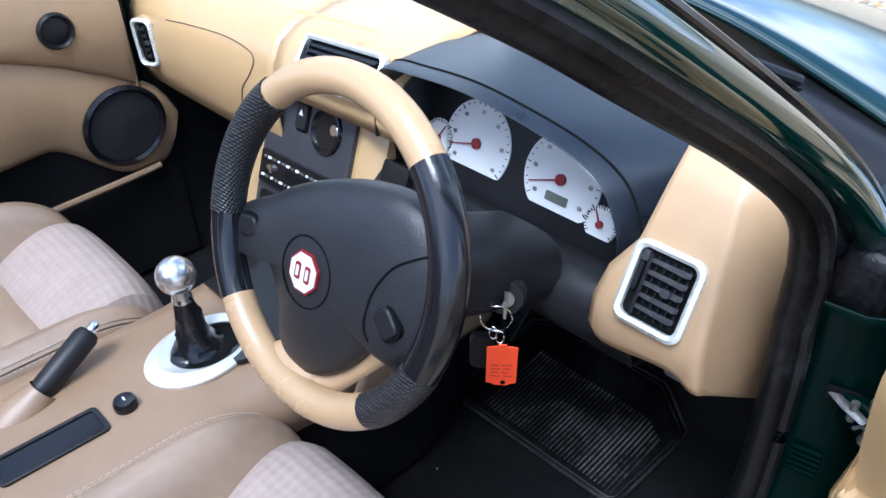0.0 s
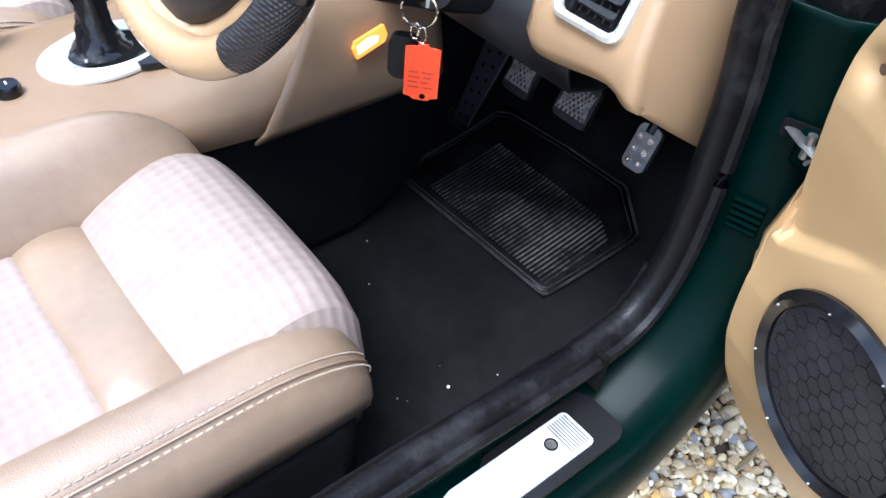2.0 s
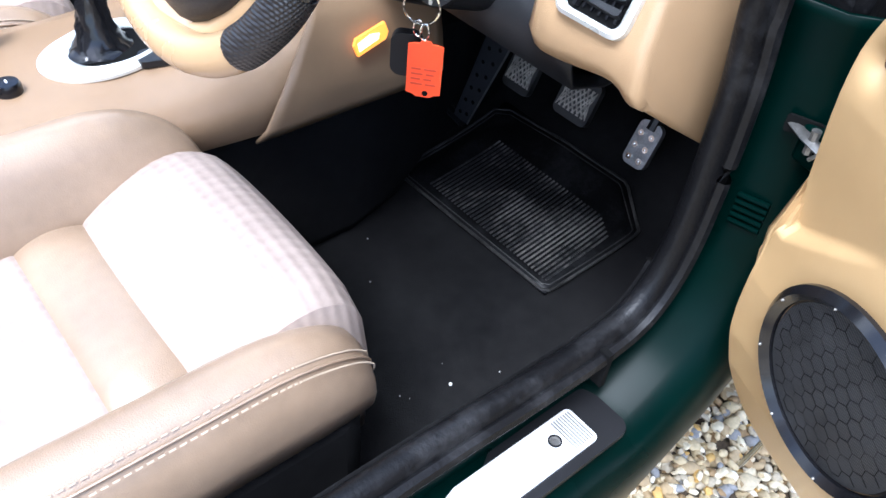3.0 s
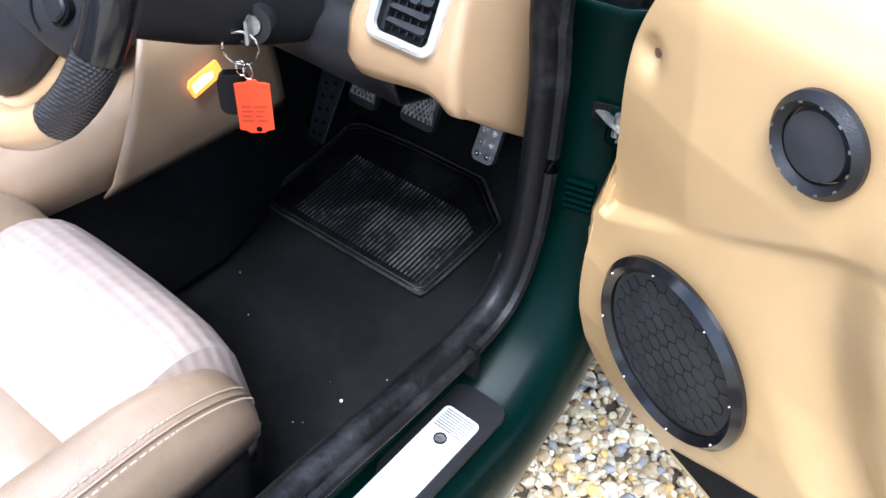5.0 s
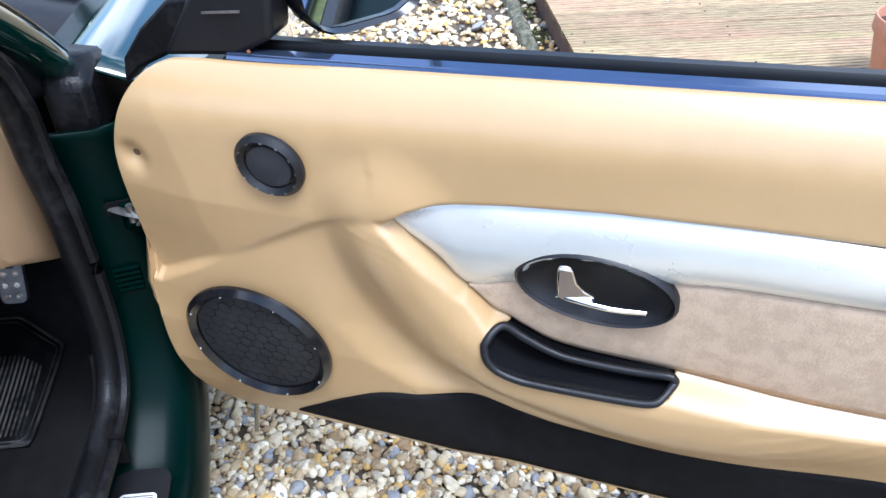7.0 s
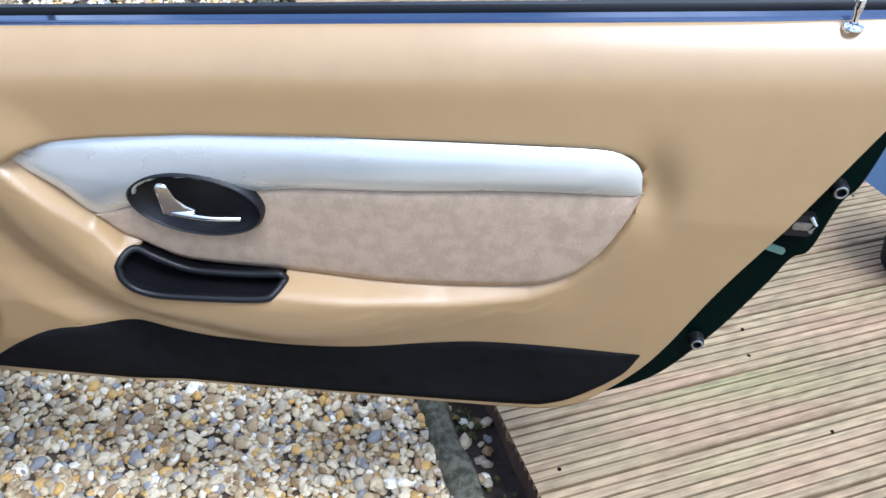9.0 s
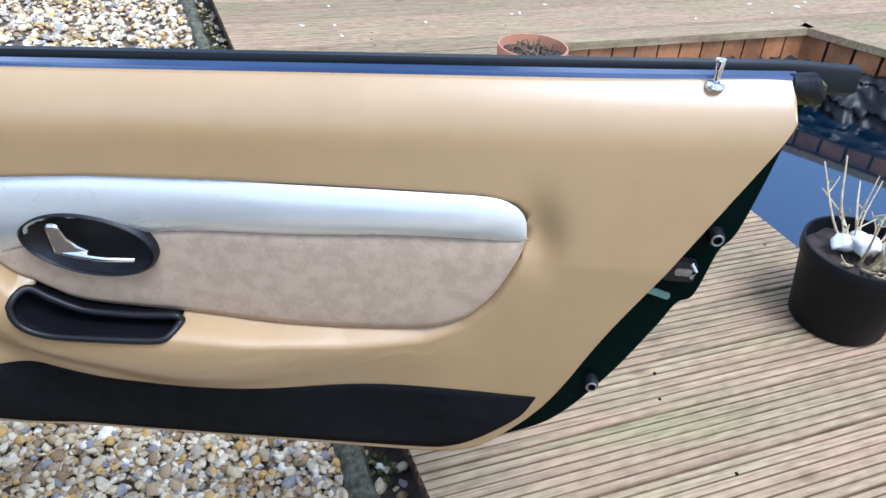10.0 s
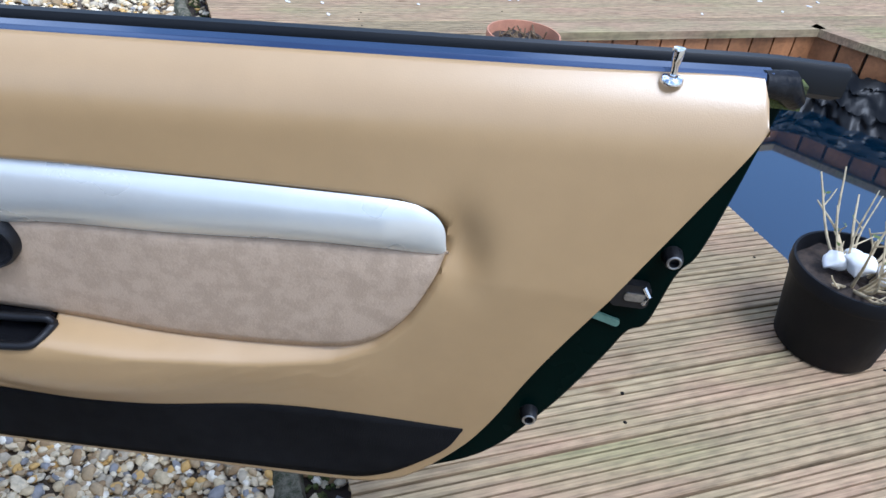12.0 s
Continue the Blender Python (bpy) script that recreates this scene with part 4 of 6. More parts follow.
def strip(up, lo, n=120, m=12, lift=lambda u, v: 0.0, sunk=False):
    """A patch of the door's face between two lines along s."""
    up, lo = np.array(up, float), np.array(lo, float)
    a, b = max(up[0, 0], lo[0, 0]), min(up[-1, 0], lo[-1, 0])
    t = np.linspace(0, 1, n)
    t = 0.5 - 0.5 * np.cos(np.pi * t)
    rows = []
    for u in t:
        s = a + (b - a) * u
        zu, zl = np.interp(s, *up.T), np.interp(s, *lo.T)
        rows.append([D(s, zl + (zu - zl) * v, float(relief(s, zl + (zu - zl) * v, not sunk, sunk)) + lift(u, v)) for v in np.linspace(0, 1, m)])
    return sheet(rows)


def door_face():
    t = np.concatenate([-0.015 + 0.115 * np.linspace(0, 1, 60) ** 1.5, np.linspace(0.103, 0.33, 60), np.linspace(0.332, 0.56, 115), np.linspace(0.563, 0.94, 90), np.linspace(0.944, 1.136, 50)])
    rows, open_at = [], []
    for s in t:
        zl, zu = float(LO(s)), float(HI(s))
        z = zl + (zu - zl) * np.linspace(0, 1, 170)
        w = relief(np.full(170, s), z)
        rows.append([D(s, a, b) for a, b in zip(z, w)])
        pu, pl = np.interp(s, *np.array(P_UP).T), np.interp(s, *np.array(P_LO).T)
        open_at.append((z > pl - 0.001) & (z < max(pu - 0.001, float(np.interp(s, *np.array(I_LO).T)) + 0.003 if s > 0.385 else 0.0)) & (0.3675 < s < 0.541))
    verts, faces = sheet(rows)
    gone = np.array(open_at).reshape(-1)
    return verts, [q for q in faces if not any(gone[i] for i in q)]


SH = [(-0.008, 0.56), (-0.004, 0.50), (0.03, 0.446), (0.40, 0.442), (0.80, 0.443), (0.88, 0.450), (0.975, 0.495), (1.035, 0.575), (1.078, 0.66), (1.095, 0.70), (1.112, 0.715), (1.124, 0.775), (1.137, 0.80), (1.148, 0.86), (1.160, 0.95), (1.165, 0.955), (0.6, 0.920), (0.05, 0.880), (0.004, 0.83)]
SH = SH[:4] + [tuple(p) for p in curve(SH[4:15], 60)] + SH[15:]
door = part("door", prism([D(s, z, 0) for s, z in SH], D(0, 0, -0.058) - D(0, 0, 0), D(0, 0, -0.135) - D(0, 0, 0)), GREEN, car, "open dark green door with a beige moulded inner panel", bevel=0.012)
panel = part("door_panel", door_face(), TRIM, door, "beige moulded door panel", solid=0.006, angle=60)
part("silver_trim", strip(curve(S_UP, 120), curve(S_LO, 120), 160, 20, lambda u, v: 0.007 + 0.011 * max(0.0, 1 - (2 * v - 1) ** 2) ** 0.8 * min(1.0, (6 * u) ** 0.5, (12 * (1 - u)) ** 0.5), True), SILVER, door, "satin silver trim strip", angle=80)
part("insert", strip([(a, b - 0.001) for a, b in S_LO if a >= 0.344], curve(I_LO, 120), 120, 14, lambda u, v: 0.006 + 0.003 * max(0.0, 1 - (2 * v - 1) ** 4), True), SUEDE, door, "beige suede door insert", solid=0.004, angle=60)
part("kick_carpet", strip(curve(C_UP, 90), curve(C_LO, 90), 140, 10, lambda u, v: 0.0015), CARPET, door, "black carpet kick strip", solid=0.002)


def face_frame(s, z, lift):
    """A frame on the door's face: x along s, y up it, z out of it."""
    return framed(D(s, z, float(relief(s, z)) + lift), D(1, 0, 0) - D(0, 0, 0), D(0, 1, 0.1) - D(0, 0, 0))


m = face_frame(0.111, 0.596, 0.003)
speaker = part("speaker_ring", ring(oval(0.0855, 0.0855, 56), oval(0.0735, 0.0735, 56), m, 0.004, 0.006), GLOSSBLACK, door, "black door loudspeaker with round mesh grille")
part("grille", lathe([(0.0001, 0.004), (0.05, 0.0035), (0.0715, 0.002), (0.0745, -0.004)], 56, m), MESH, speaker)
hexes = []
for i in range(-6, 7):
    for j in range(-6, 7):
        hx, hy = 0.0145 * (i + 0.5 * (j % 2)), 0.0145 * 0.866 * j
        ends = [(hx + 0.00837 * math.cos(radians(90 + 60 * q)), hy + 0.00837 * math.sin(radians(90 + 60 * q))) for q in range(4)]
        for (xa, ya), (xb, yb) in zip(ends[:-1], ends[1:]):
            if max(math.hypot(xa, ya), math.hypot(xb, yb)) < 0.069:
                hexes.append(tube([m @ Vector((xa, ya, 0.0040 - 0.3 * (xa * xa + ya * ya))), m @ Vector((xb, yb, 0.0040 - 0.3 * (xb * xb + yb * yb)))], 0.0004, 4))
tagged(part("mesh_pattern", join(*hexes), HOLE, speaker), kind="stuff")
for k in range(8):
    a = 2 * math.pi * (k + 0.4) / 8
    part("rivet", lathe([(0.0001, 0.0010), (0.0008, 0.0008), (0.0012, -0.001)], 8, m @ pose(0.078 * math.cos(a), 0.078 * math.sin(a), 0.0102)), STEEL, speaker)
m = face_frame(0.165, 0.837, 0.002)
tweeter = part("tweeter_ring", ring(oval(0.0335, 0.0335, 40), oval(0.0240, 0.0240, 40), m, 0.004, 0.005), BLACK, door, "small black tweeter")
part("grille", lathe([(0.0001, 0.0075), (0.012, 0.007), (0.0215, 0.005), (0.0238, -0.002)], 40, m), PANEL, tweeter)
for k in range(12):
    a = radians(30 * k)
    part("ring_mark", plate(rounded(0.0026, 0.0012, 0.0004, 1), m @ pose(0.028 * math.cos(a), 0.028 * math.sin(a), 0, 0, 0, 30 * k + 90), 0.0086, 0.0094), STEEL, tweeter)
m = framed(D(0.460, 0.757, float(relief(0.460, 0.757, False, True)) + 0.049), D(1, 0, 0) - D(0, 0, 0), D(0, 1, 0.1) - D(0, 0, 0))
dish = part("handle_dish", join(ring(oval(0.0715, 0.0415, 48, -4), oval(0.0655, 0.0355, 48, -4), m @ pose(0, 0, -0.018), 0.017, 0.003), lathe([(1.0, -0.001), (0.93, -0.004), (0.80, -0.010), (0.6, -0.0135), (0.0005, -0.0145)], 48, m @ Matrix.Rotation(radians(-4), 4, "Z") @ Matrix.Diagonal((0.0655, 0.0355, 1, 1)))), BLACK, door, "black oval handle recess", angle=50)
part("door_pull", plate([(-0.034, 0.031), (-0.031, 0.0335), (-0.0235, 0.0330), (-0.0205, 0.0305), (-0.0165, 0.014), (-0.009, 0.003), (0.001, -0.0045), (-0.002, -0.009), (-0.029, -0.009), (-0.033, -0.005)], m @ pose(0, 0, -0.002, 6, 10, 0), 0.0, 0.006), CHROME, dish, "chrome door release lever", bevel=0.0018)
part("pull_bar", moved(tube(curve([(-0.032, -0.006, 0.004), (-0.012, -0.0085, 0.0055), (0.016, -0.0115, 0.005), (0.045, -0.0155, -0.002)], 20), np.linspace(0.0038, 0.0030, 20), 10), m), CHROME, dish)
# pull pocket: a rolled rim round the opening and a deep bowl behind it
out = np.array([tuple(p) for p in curve(P_UP + P_LO[::-1], 110)[:-1]])
mid_z = 0.5 * (np.interp(out[:, 0], *np.array(P_UP).T) + np.interp(out[:, 0], *np.array(P_LO).T))
level = np.array([-0.010 if b > q and a > 0.38 else float(relief(a, b, False)) for (a, b), q in zip(out, mid_z)]) + 0.0015
level = np.mean([np.roll(level, k) for k in range(-5, 6)], axis=0)
pocket = part("pull_pocket", tube([D(a, b, c) for (a, b), c in zip(out, level)], 0.0042, 10, loop=True), BLACK, door, "black pull pocket in the armrest", angle=60)
cs, cz = 0.455, 0.655
rows = []
for k, h in ((0.99, 0.0), (0.93, -0.004), (0.88, -0.018), (0.84, -0.040), (0.6, -0.048), (0.01, -0.048)):
    rows.append([D(cs + (a - cs) * (1 - (1 - k) * 0.35 if k > 0.7 else k), cz + (b - cz) * k, c * (k if k < 0.7 else 1.0) + h) for (a, b), c in zip(out, level)])
part("pocket_bowl", sheet(rows, False, True), GLOSSBLACK, pocket, angle=60)
m = face_frame(0.011, 0.813, 0.0)
part("screw_hole", lathe([(0.0001, 0.0015), (0.0055, 0.001), (0.006, -0.002)], 16, m), material("hole_brown", (0.12, 0.07, 0.035), 0.8), door)
# lock pin
pin0 = D(1.058, 0.9765, -0.024)
m = Matrix.Translation(pin0) @ Matrix.Rotation(radians(-3), 4, "X")
part("lock_ferrule", lathe([(0.0040, 0.0030), (0.0076, 0.0026), (0.0088, 0.0012), (0.0090, -0.002)], 20, m), CHROME, door)
part("lock_pin", lathe([(0.0027, 0.0), (0.0027, 0.011), (0.0036, 0.014), (0.0050, 0.0225), (0.0044, 0.0248), (0.0001, 0.0252)], 16, m), CHROME, door, "chrome door lock pin")
# waist finisher, slot and seals along the top


def rail(profile, s0, s1, n=40):
    return sheet([[D(s, float(TOP(s)) + dz, w) for w, dz in profile] for s in np.linspace(s0, s1, n)], False, True)


part("waist_strip", rail([(-0.030, -0.012), (-0.031, -0.001), (-0.034, 0.0035), (-0.046, 0.0035), (-0.049, -0.001), (-0.048, -0.02)], 0.115, 1.135), SKYTINT, door, "dark polished waist strip with the sky's blue reflection in its colour")
part("window_slot", rail([(-0.048, -0.03), (-0.048, -0.009), (-0.066, -0.009), (-0.066, -0.03)], 0.10, 1.17), MOSS, door, "dirty mossy window slot")
part("outer_seal", rail([(-0.063, -0.02), (-0.063, 0.000), (-0.066, 0.0040), (-0.076, 0.0035), (-0.080, -0.003), (-0.080, -0.03)], 0.10, 1.205), LINER, door, "black outer window seal")
part("rail_end", tube([D(1.128, 0.979, -0.036), D(1.150, 0.977, -0.042), D(1.165, 0.962, -0.05)], [0.010, 0.013, 0.008], 10), RUBBER, door)
# painted shell
for s, z in ((1.113, 0.798), (1.019, 0.575)):
    m = framed(D(s, z, -0.058), D(1, 0, 0) - D(0, 0, 0), (0, 0, 1))
    buf = part("buffer", lathe([(0.0098, 0.0), (0.0090, 0.010), (0.0074, 0.0135), (0.0048, 0.014), (0.0042, 0.008), (0.0001, 0.008)], 20, m), BLACK, door, "black rubber door buffer")
    part("buffer_ring", lathe([(0.0072, 0.0138), (0.0060, 0.0146), (0.0048, 0.0142)], 20, m), STEEL, buf)
m = framed(D(1.085, 0.752, -0.058), D(1, 0, 0) - D(0, 0, 0), (0, 0, 1))
latch = part("door_latch", plate(rounded(0.036, 0.026, 0.006), m, 0.0, 0.010), BLACK, door, "dark door latch")
part("latch_slot", plate(rounded(0.020, 0.009, 0.003), m @ pose(0.004, 0, 0), 0.0095, 0.0115), STEEL, latch)
part("latch_claw", tube([m @ Vector((0.010, 0.012, 0.010)), m @ Vector((0.016, 0.004, 0.013)), m @ Vector((0.013, -0.006, 0.012))], 0.0022, 6), SATIN, latch)
# small pale green slot on the door edge
part("edge_slot", plate(rounded(0.034, 0.008, 0.003), framed(D(1.068, 0.716, -0.058), D(1, -0.3, 0) - D(0, 0, 0), (0, 0, 1)), 0.0, 0.003), SLOTGREEN, door, "pale green slot in the door edge")
# mirror sail and mirror
sail = part("mirror_sail", prism([D(s, z, 0) for s, z in ((0.045, 0.905), (0.125, 0.915), (0.160, 0.935), (0.172, 1.06), (0.150, 1.07), (0.10, 0.99))], D(0, 0, -0.035) - D(0, 0, 0), D(0, 0, -0.075) - D(0, 0, 0)), BLACK, door, "black plastic mirror sail with a rust mark", bevel=0.006)
part("corner_seal", prism([D(a, b, -0.044) for a, b in ((-0.012, 0.864), (-0.006, 0.893), (0.020, 0.925), (0.055, 0.956), (0.098, 0.964), (0.075, 0.935), (0.052, 0.906), (0.010, 0.884))], (0, 0, 0), D(0, 0, -0.026) - D(0, 0, 0)), RUBBER, door, "grey-black rubber corner seal", bevel=0.004)
c = D(0.212, 0.982, -0.112)
m = framed(c, Vector((0, 0, 1)).cross(D(0.80, 0, 0.60) - D(0, 0, 0)), (0, 0, 1))
shell = []
for a, z in ((0.02, -0.085), (0.5, -0.078), (0.85, -0.05), (1.0, -0.01), (1.0, 0.012), (0.95, 0.018), (0.92, 0.008)):
    shell.append([m @ Vector((x * a, y * a, z)) for x, y in rounded(0.140, 0.112, 0.045)])
mirror = part("mirror_housing", sheet(shell, False, True), GLOSSBLACK, door, "dark door mirror housing")
part("mirror_glass", plate([(x * 0.93, y * 0.93) for x, y in rounded(0.140, 0.112, 0.045)], m, 0.004, 0.007), MIRROR, mirror, "mirror glass")
part("mirror_arm", tube([D(0.15, 0.985, -0.06), D(0.19, 0.985, -0.11)], 0.02, 10), BLACK, mirror)
part("sail_slot", prism([D(a, b, -0.034) for a, b in ((0.098, 0.952), (0.135, 0.957), (0.135, 0.959), (0.098, 0.954))], (0, 0, 0), D(0, 0, 0.0015) - D(0, 0, 0)), STEEL, sail)
part("rust_mark", ball(D(0.137, 0.922, -0.034), (0.002, 0.0018, 0.0018), 6, 8), material("rust", (0.18, 0.06, 0.02), 0.9), sail)

# ---- seats ----
def seat(xc):
    t = thing("bucket_seat", (xc, 0.2, 0.24), "beige leather sports seat with pale suede centre panels", "seat", "two bucket seats")
    half = 0.125

    def panel_of(path, n=14, crown=0.012, taper=0.0):
        rows = []
        pth = curve(path, 20)
        for i, (y, z) in enumerate(pth):
            k = 1 - taper * step(i / 19 - 0.55, 0.45)
            rows.append([(xc + half * k * u, y, z - crown * (min(1.0, abs(u)) ** 2.5) * 0.4 - 0.006 * step(abs(u) - 0.90, 0.08) - 0.5 * max(0.0, abs(u) - 1.0)) for u in (-1.15, -1.05, *np.linspace(-1, 1, n), 1.05, 1.15)])
        return sheet(rows)

    part("thigh_panel", panel_of([(0.360, 0.476), (0.372, 0.494), (0.41, 0.516), (0.45, 0.530), (0.482, 0.527), (0.505, 0.502), (0.517, 0.455), (0.514, 0.38)], taper=0.06, crown=0.03), CHECK, t, "pale suede seat panel", solid=0.02)
    part("cross_roll", panel_of([(0.292, 0.468), (0.300, 0.481), (0.324, 0.489), (0.349, 0.485), (0.361, 0.473)]), LEATHER, t, "beige leather cross panel", solid=0.02)
    part("seat_panel", panel_of([(-0.05, 0.452), (0.05, 0.455), (0.18, 0.466), (0.27, 0.477), (0.285, 0.478), (0.293, 0.467)]), CHECK, t, "pale suede seat panel", solid=0.02)
    for y, z in ((0.361, 0.4775), (0.2925, 0.4695)):
        part("panel_seam", tube([(xc + half * u, y, z - 0.012 * abs(u) ** 2.5) for u in np.linspace(-0.97, 0.97, 15)], 0.0022, 6), SEAM, t)
    for sgn in (-1, 1):
        rows, pipe = [], []
        for y in np.concatenate([np.linspace(-0.05, 0.40, 16), np.linspace(0.42, 0.512, 16)]):
            e = np.clip((y - 0.38) / 0.132, 0, 1)
            drop = 0.10 * (1 - math.sqrt(max(0.0, 1 - e * e)))
            inw = 0.030 * (1 - math.sqrt(max(0.0, 1 - e ** 2.5)))
            big = 1.0 + 0.25 * step(0.2 - y, 0.3)
            ring_pts = [(0.104, 0.455), (0.121, 0.488), (0.137, 0.519), (0.155, 0.538), (0.176, 0.541), (0.196, 0.528), (0.208, 0.502), (0.212, 0.472), (0.207, 0.440), (0.18, 0.43)]
            rows.append([(xc + sgn * (x - inw * (x - 0.1) / 0.1), y, z - drop * (0.3 + 0.7 * (z - 0.42) / 0.12) + (0.012 * (big - 1) + (0.034 if sgn < 0 else 0.004)) * (z - 0.44) / 0.08) for x, z in ring_pts])
            pipe.append(np.array(rows[-1][5]) + np.array((sgn * 0.0012, 0, 0.0012)))
        order = rows if sgn < 0 else rows[::-1]
        bol = part("bolster", sheet(order), LEATHER, t, "smooth beige leather bolster", solid=0.01, angle=70)
        part("piping", tube(pipe, 0.0014, 6), LEATHER, bol)
        dots = []
        dense = curve(pipe, 110)
        for i in range(2, 108):
            d = dense[i + 1] - dense[i]
            for off in (-0.006, 0.006):
                c = dense[i] + np.array((sgn * off, 0, -off * 0.45 + 0.0016 - 0.05 * abs(off)))
                dots.append(tube([c - 0.32 * d, c + 0.32 * d], 0.0010, 4))
        tagged(part("stitching", join(*dots), THREAD, bol), kind="stuff")
    part("seat_base", box((xc - 0.203, -0.05, 0.27), (xc + 0.203, 0.492, 0.448)), CARPET, t, "black seat base", bevel=0.03)
    rows = []
    for v in np.linspace(0, 1, 14):
        y, z = -0.06 - 0.14 * v, 0.47 + 0.56 * v
        rows.append([(xc + x * (1 - 0.25 * v ** 3), y + dy, z) for x, dy in ((-0.23, 0.02), (-0.20, 0.09), (-0.15, 0.08), (-0.12, 0.0), (0, -0.01), (0.12, 0.0), (0.15, 0.08), (0.20, 0.09), (0.23, 0.02), (0.22, -0.08), (0, -0.10), (-0.22, -0.08))])
    part("backrest", sheet(rows, False, True), LEATHER, t, "beige leather backrest")
    return t


driver_seat = seat(0.30)
copy_thing(driver_seat, pose(-0.392, 0.2, 0.24))
reel = thing("seat_runner", (0.47, 0.36, 0.24), "black seat runner bolted to the floor", "seat runner")
part("rail", box((0.455, -0.02, 0.242), (0.485, 0.44, 0.268)), BLACK, reel, bevel=0.004)
part("bolt", lathe([(0.0001, 0.016), (0.009, 0.016), (0.010, 0.0)], 6, pose(0.49, 0.40, 0.25)), STEEL, reel)

# ---- centre console ----
console = thing("centre_console", (-0.03, 0.4, 0.24), "beige moulded centre console between the seats", "console")
rows = []
for y in np.linspace(-0.55, 0.80, 46):
    rise = 0.030 * step(y - 0.45, 0.3)
    wide = 0.02 * step(y - 0.40, 0.25)
    rows.append([(x, y, z + rise * (z > 0.5)) for x, z in ((-0.205 , 0.25), (-0.195, 0.44), (-0.180, 0.515), (-0.160, 0.543), (-0.13, 0.552), (-0.05, 0.553), (0.05, 0.553), (0.085 + wide * 0.4, 0.545), (0.105 + wide * 0.6, 0.522), (0.116 + wide, 0.486))])
part("console_shell", sheet(rows[::-1]), SHADETRIM, console, "beige console moulding", solid=0.004)
part("tunnel_carpet", prism([(-0.195, -0.55, 0.235), (0.112, -0.55, 0.235), (0.112, 0.74, 0.235), (0.085, 0.84, 0.235), (0.015, 0.97, 0.235), (-0.02, 1.32, 0.235), (-0.195, 1.32, 0.235)], (0, 0, 0), (0, 0, 0.253)), CARPET, console, "black carpet along the tunnel", bevel=0.02)
rows = []
for k in np.linspace(0, 1, 16):
    rows.append([(x, y0 + (0.86 - y0) * k, z) for x, z, y0 in ((0.139, 0.484, 0.580), (0.146, 0.500, 0.592), (0.140, 0.545, 0.623), (0.127, 0.60, 0.661), (0.102, 0.66, 0.70))])
side = part("side_panel", sheet(rows[::-1]), SHADETRIM, console, "beige panel beside the footwell", solid=0.004)
tray = framed((0.000, 0.272, 0.5535), (1, 0, 0), (0, 1, 0))
bezel = part("tray_bezel", ring(rounded(0.050, 0.128, 0.008), rounded(0.040, 0.116, 0.005), tray, 0.003, 0.001), BLACK, console, "black window switch tray")
part("tray_floor", plate(rounded(0.042, 0.118, 0.005), tray, -0.002, 0.001), GLOSSBLACK, bezel)
sw = framed((0.001, 0.364, 0.553), (1, 0, 0), (0, 1, 0))
switch = part("switch", lathe([(0.0145, 0.0), (0.0145, 0.009), (0.0125, 0.013), (0.0001, 0.0135)], 24, sw), GLOSSBLACK, console, "round black mirror switch")
part("switch_mark", plate(rounded(0.007, 0.002, 0.0008, 2), sw, 0.0134, 0.0142), WHITE, switch)
gm = framed((-0.022, 0.482, 0.556), (1, 0, 0), (0, 1, 0.06))
bez = part("shift_bezel", ring(oval(0.060, 0.078, 48), [(x, y + 0.010) for x, y in oval(0.040, 0.050, 48)], gm, 0.004, 0.008), SILVER, console, "silver oval gear surround")
part("ashtray_lid", plate(rounded(0.030, 0.055, 0.01), gm @ pose(0.056, 0.045, 0, 0, 0, -20), 0.001, 0.009), GLOSSBLACK, console)
part("shift_well", plate([(x, y + 0.010) for x, y in oval(0.042, 0.052, 40)], gm, -0.001, 0.002), HOLE, bez)
lever = thing("gear_lever", (-0.035, 0.478, 0.556), "gear lever with a chrome ball knob and black boot", "gear lever")
rows = []
for k, (r, z) in enumerate(((0.046, 0.002), (0.040, 0.002), (0.034, 0.007), (0.030, 0.012), (0.0245, 0.022), (0.022, 0.032), (0.0185, 0.042), (0.0175, 0.056), (0.0135, 0.070), (0.012, 0.082))):
    rows.append([(-0.030 - 0.1 * z + (r + 0.0025 * math.sin(5 * a + 2 * k)) * 0.76 * math.cos(a), 0.480 + (r * 0.98 + 0.0025 * math.sin(5 * a + 2 * k)) * math.sin(a), 0.556 + z) for a in np.linspace(0, 2 * np.pi, 28, endpoint=False)])
part("boot", sheet(rows, False, True), GLOSSBLACK, lever, "creased black leather gear boot")
part("knob", join(ball((-0.042, 0.480, 0.670), 0.0255, 14, 22), lathe([(0.014, 0.0), (0.012, 0.008), (0.0125, 0.022)], 20, pose(-0.041, 0.480, 0.632))), SATIN, lever, "polished ball knob")
brake = thing("handbrake", (-0.105, 0.29, 0.55), "black handbrake lever with a chrome button", "handbrake")
part("gaiter", lathe([(0.034, -0.03), (0.030, 0.0), (0.023, 0.02), (0.019, 0.035)], 20, pose(-0.090, 0.272, 0.542, -55, 0, 0)), SHADETRIM, brake, "beige handbrake gaiter")
a, b = np.array((-0.093, 0.292, 0.556)), np.array((-0.113, 0.380, 0.596))
part("grip", tube([a, a + 0.1 * (b - a), a + 0.9 * (b - a), b - 0.02 * (b - a), b], [0.013, 0.016, 0.0165, 0.013, 0.008], 16), BLACK, brake, "black grip")
part("button", tube([b, b + 0.09 * (b - a), b + 0.13 * (b - a)], [0.0075, 0.0075, 0.005], 12), CHROME, brake)

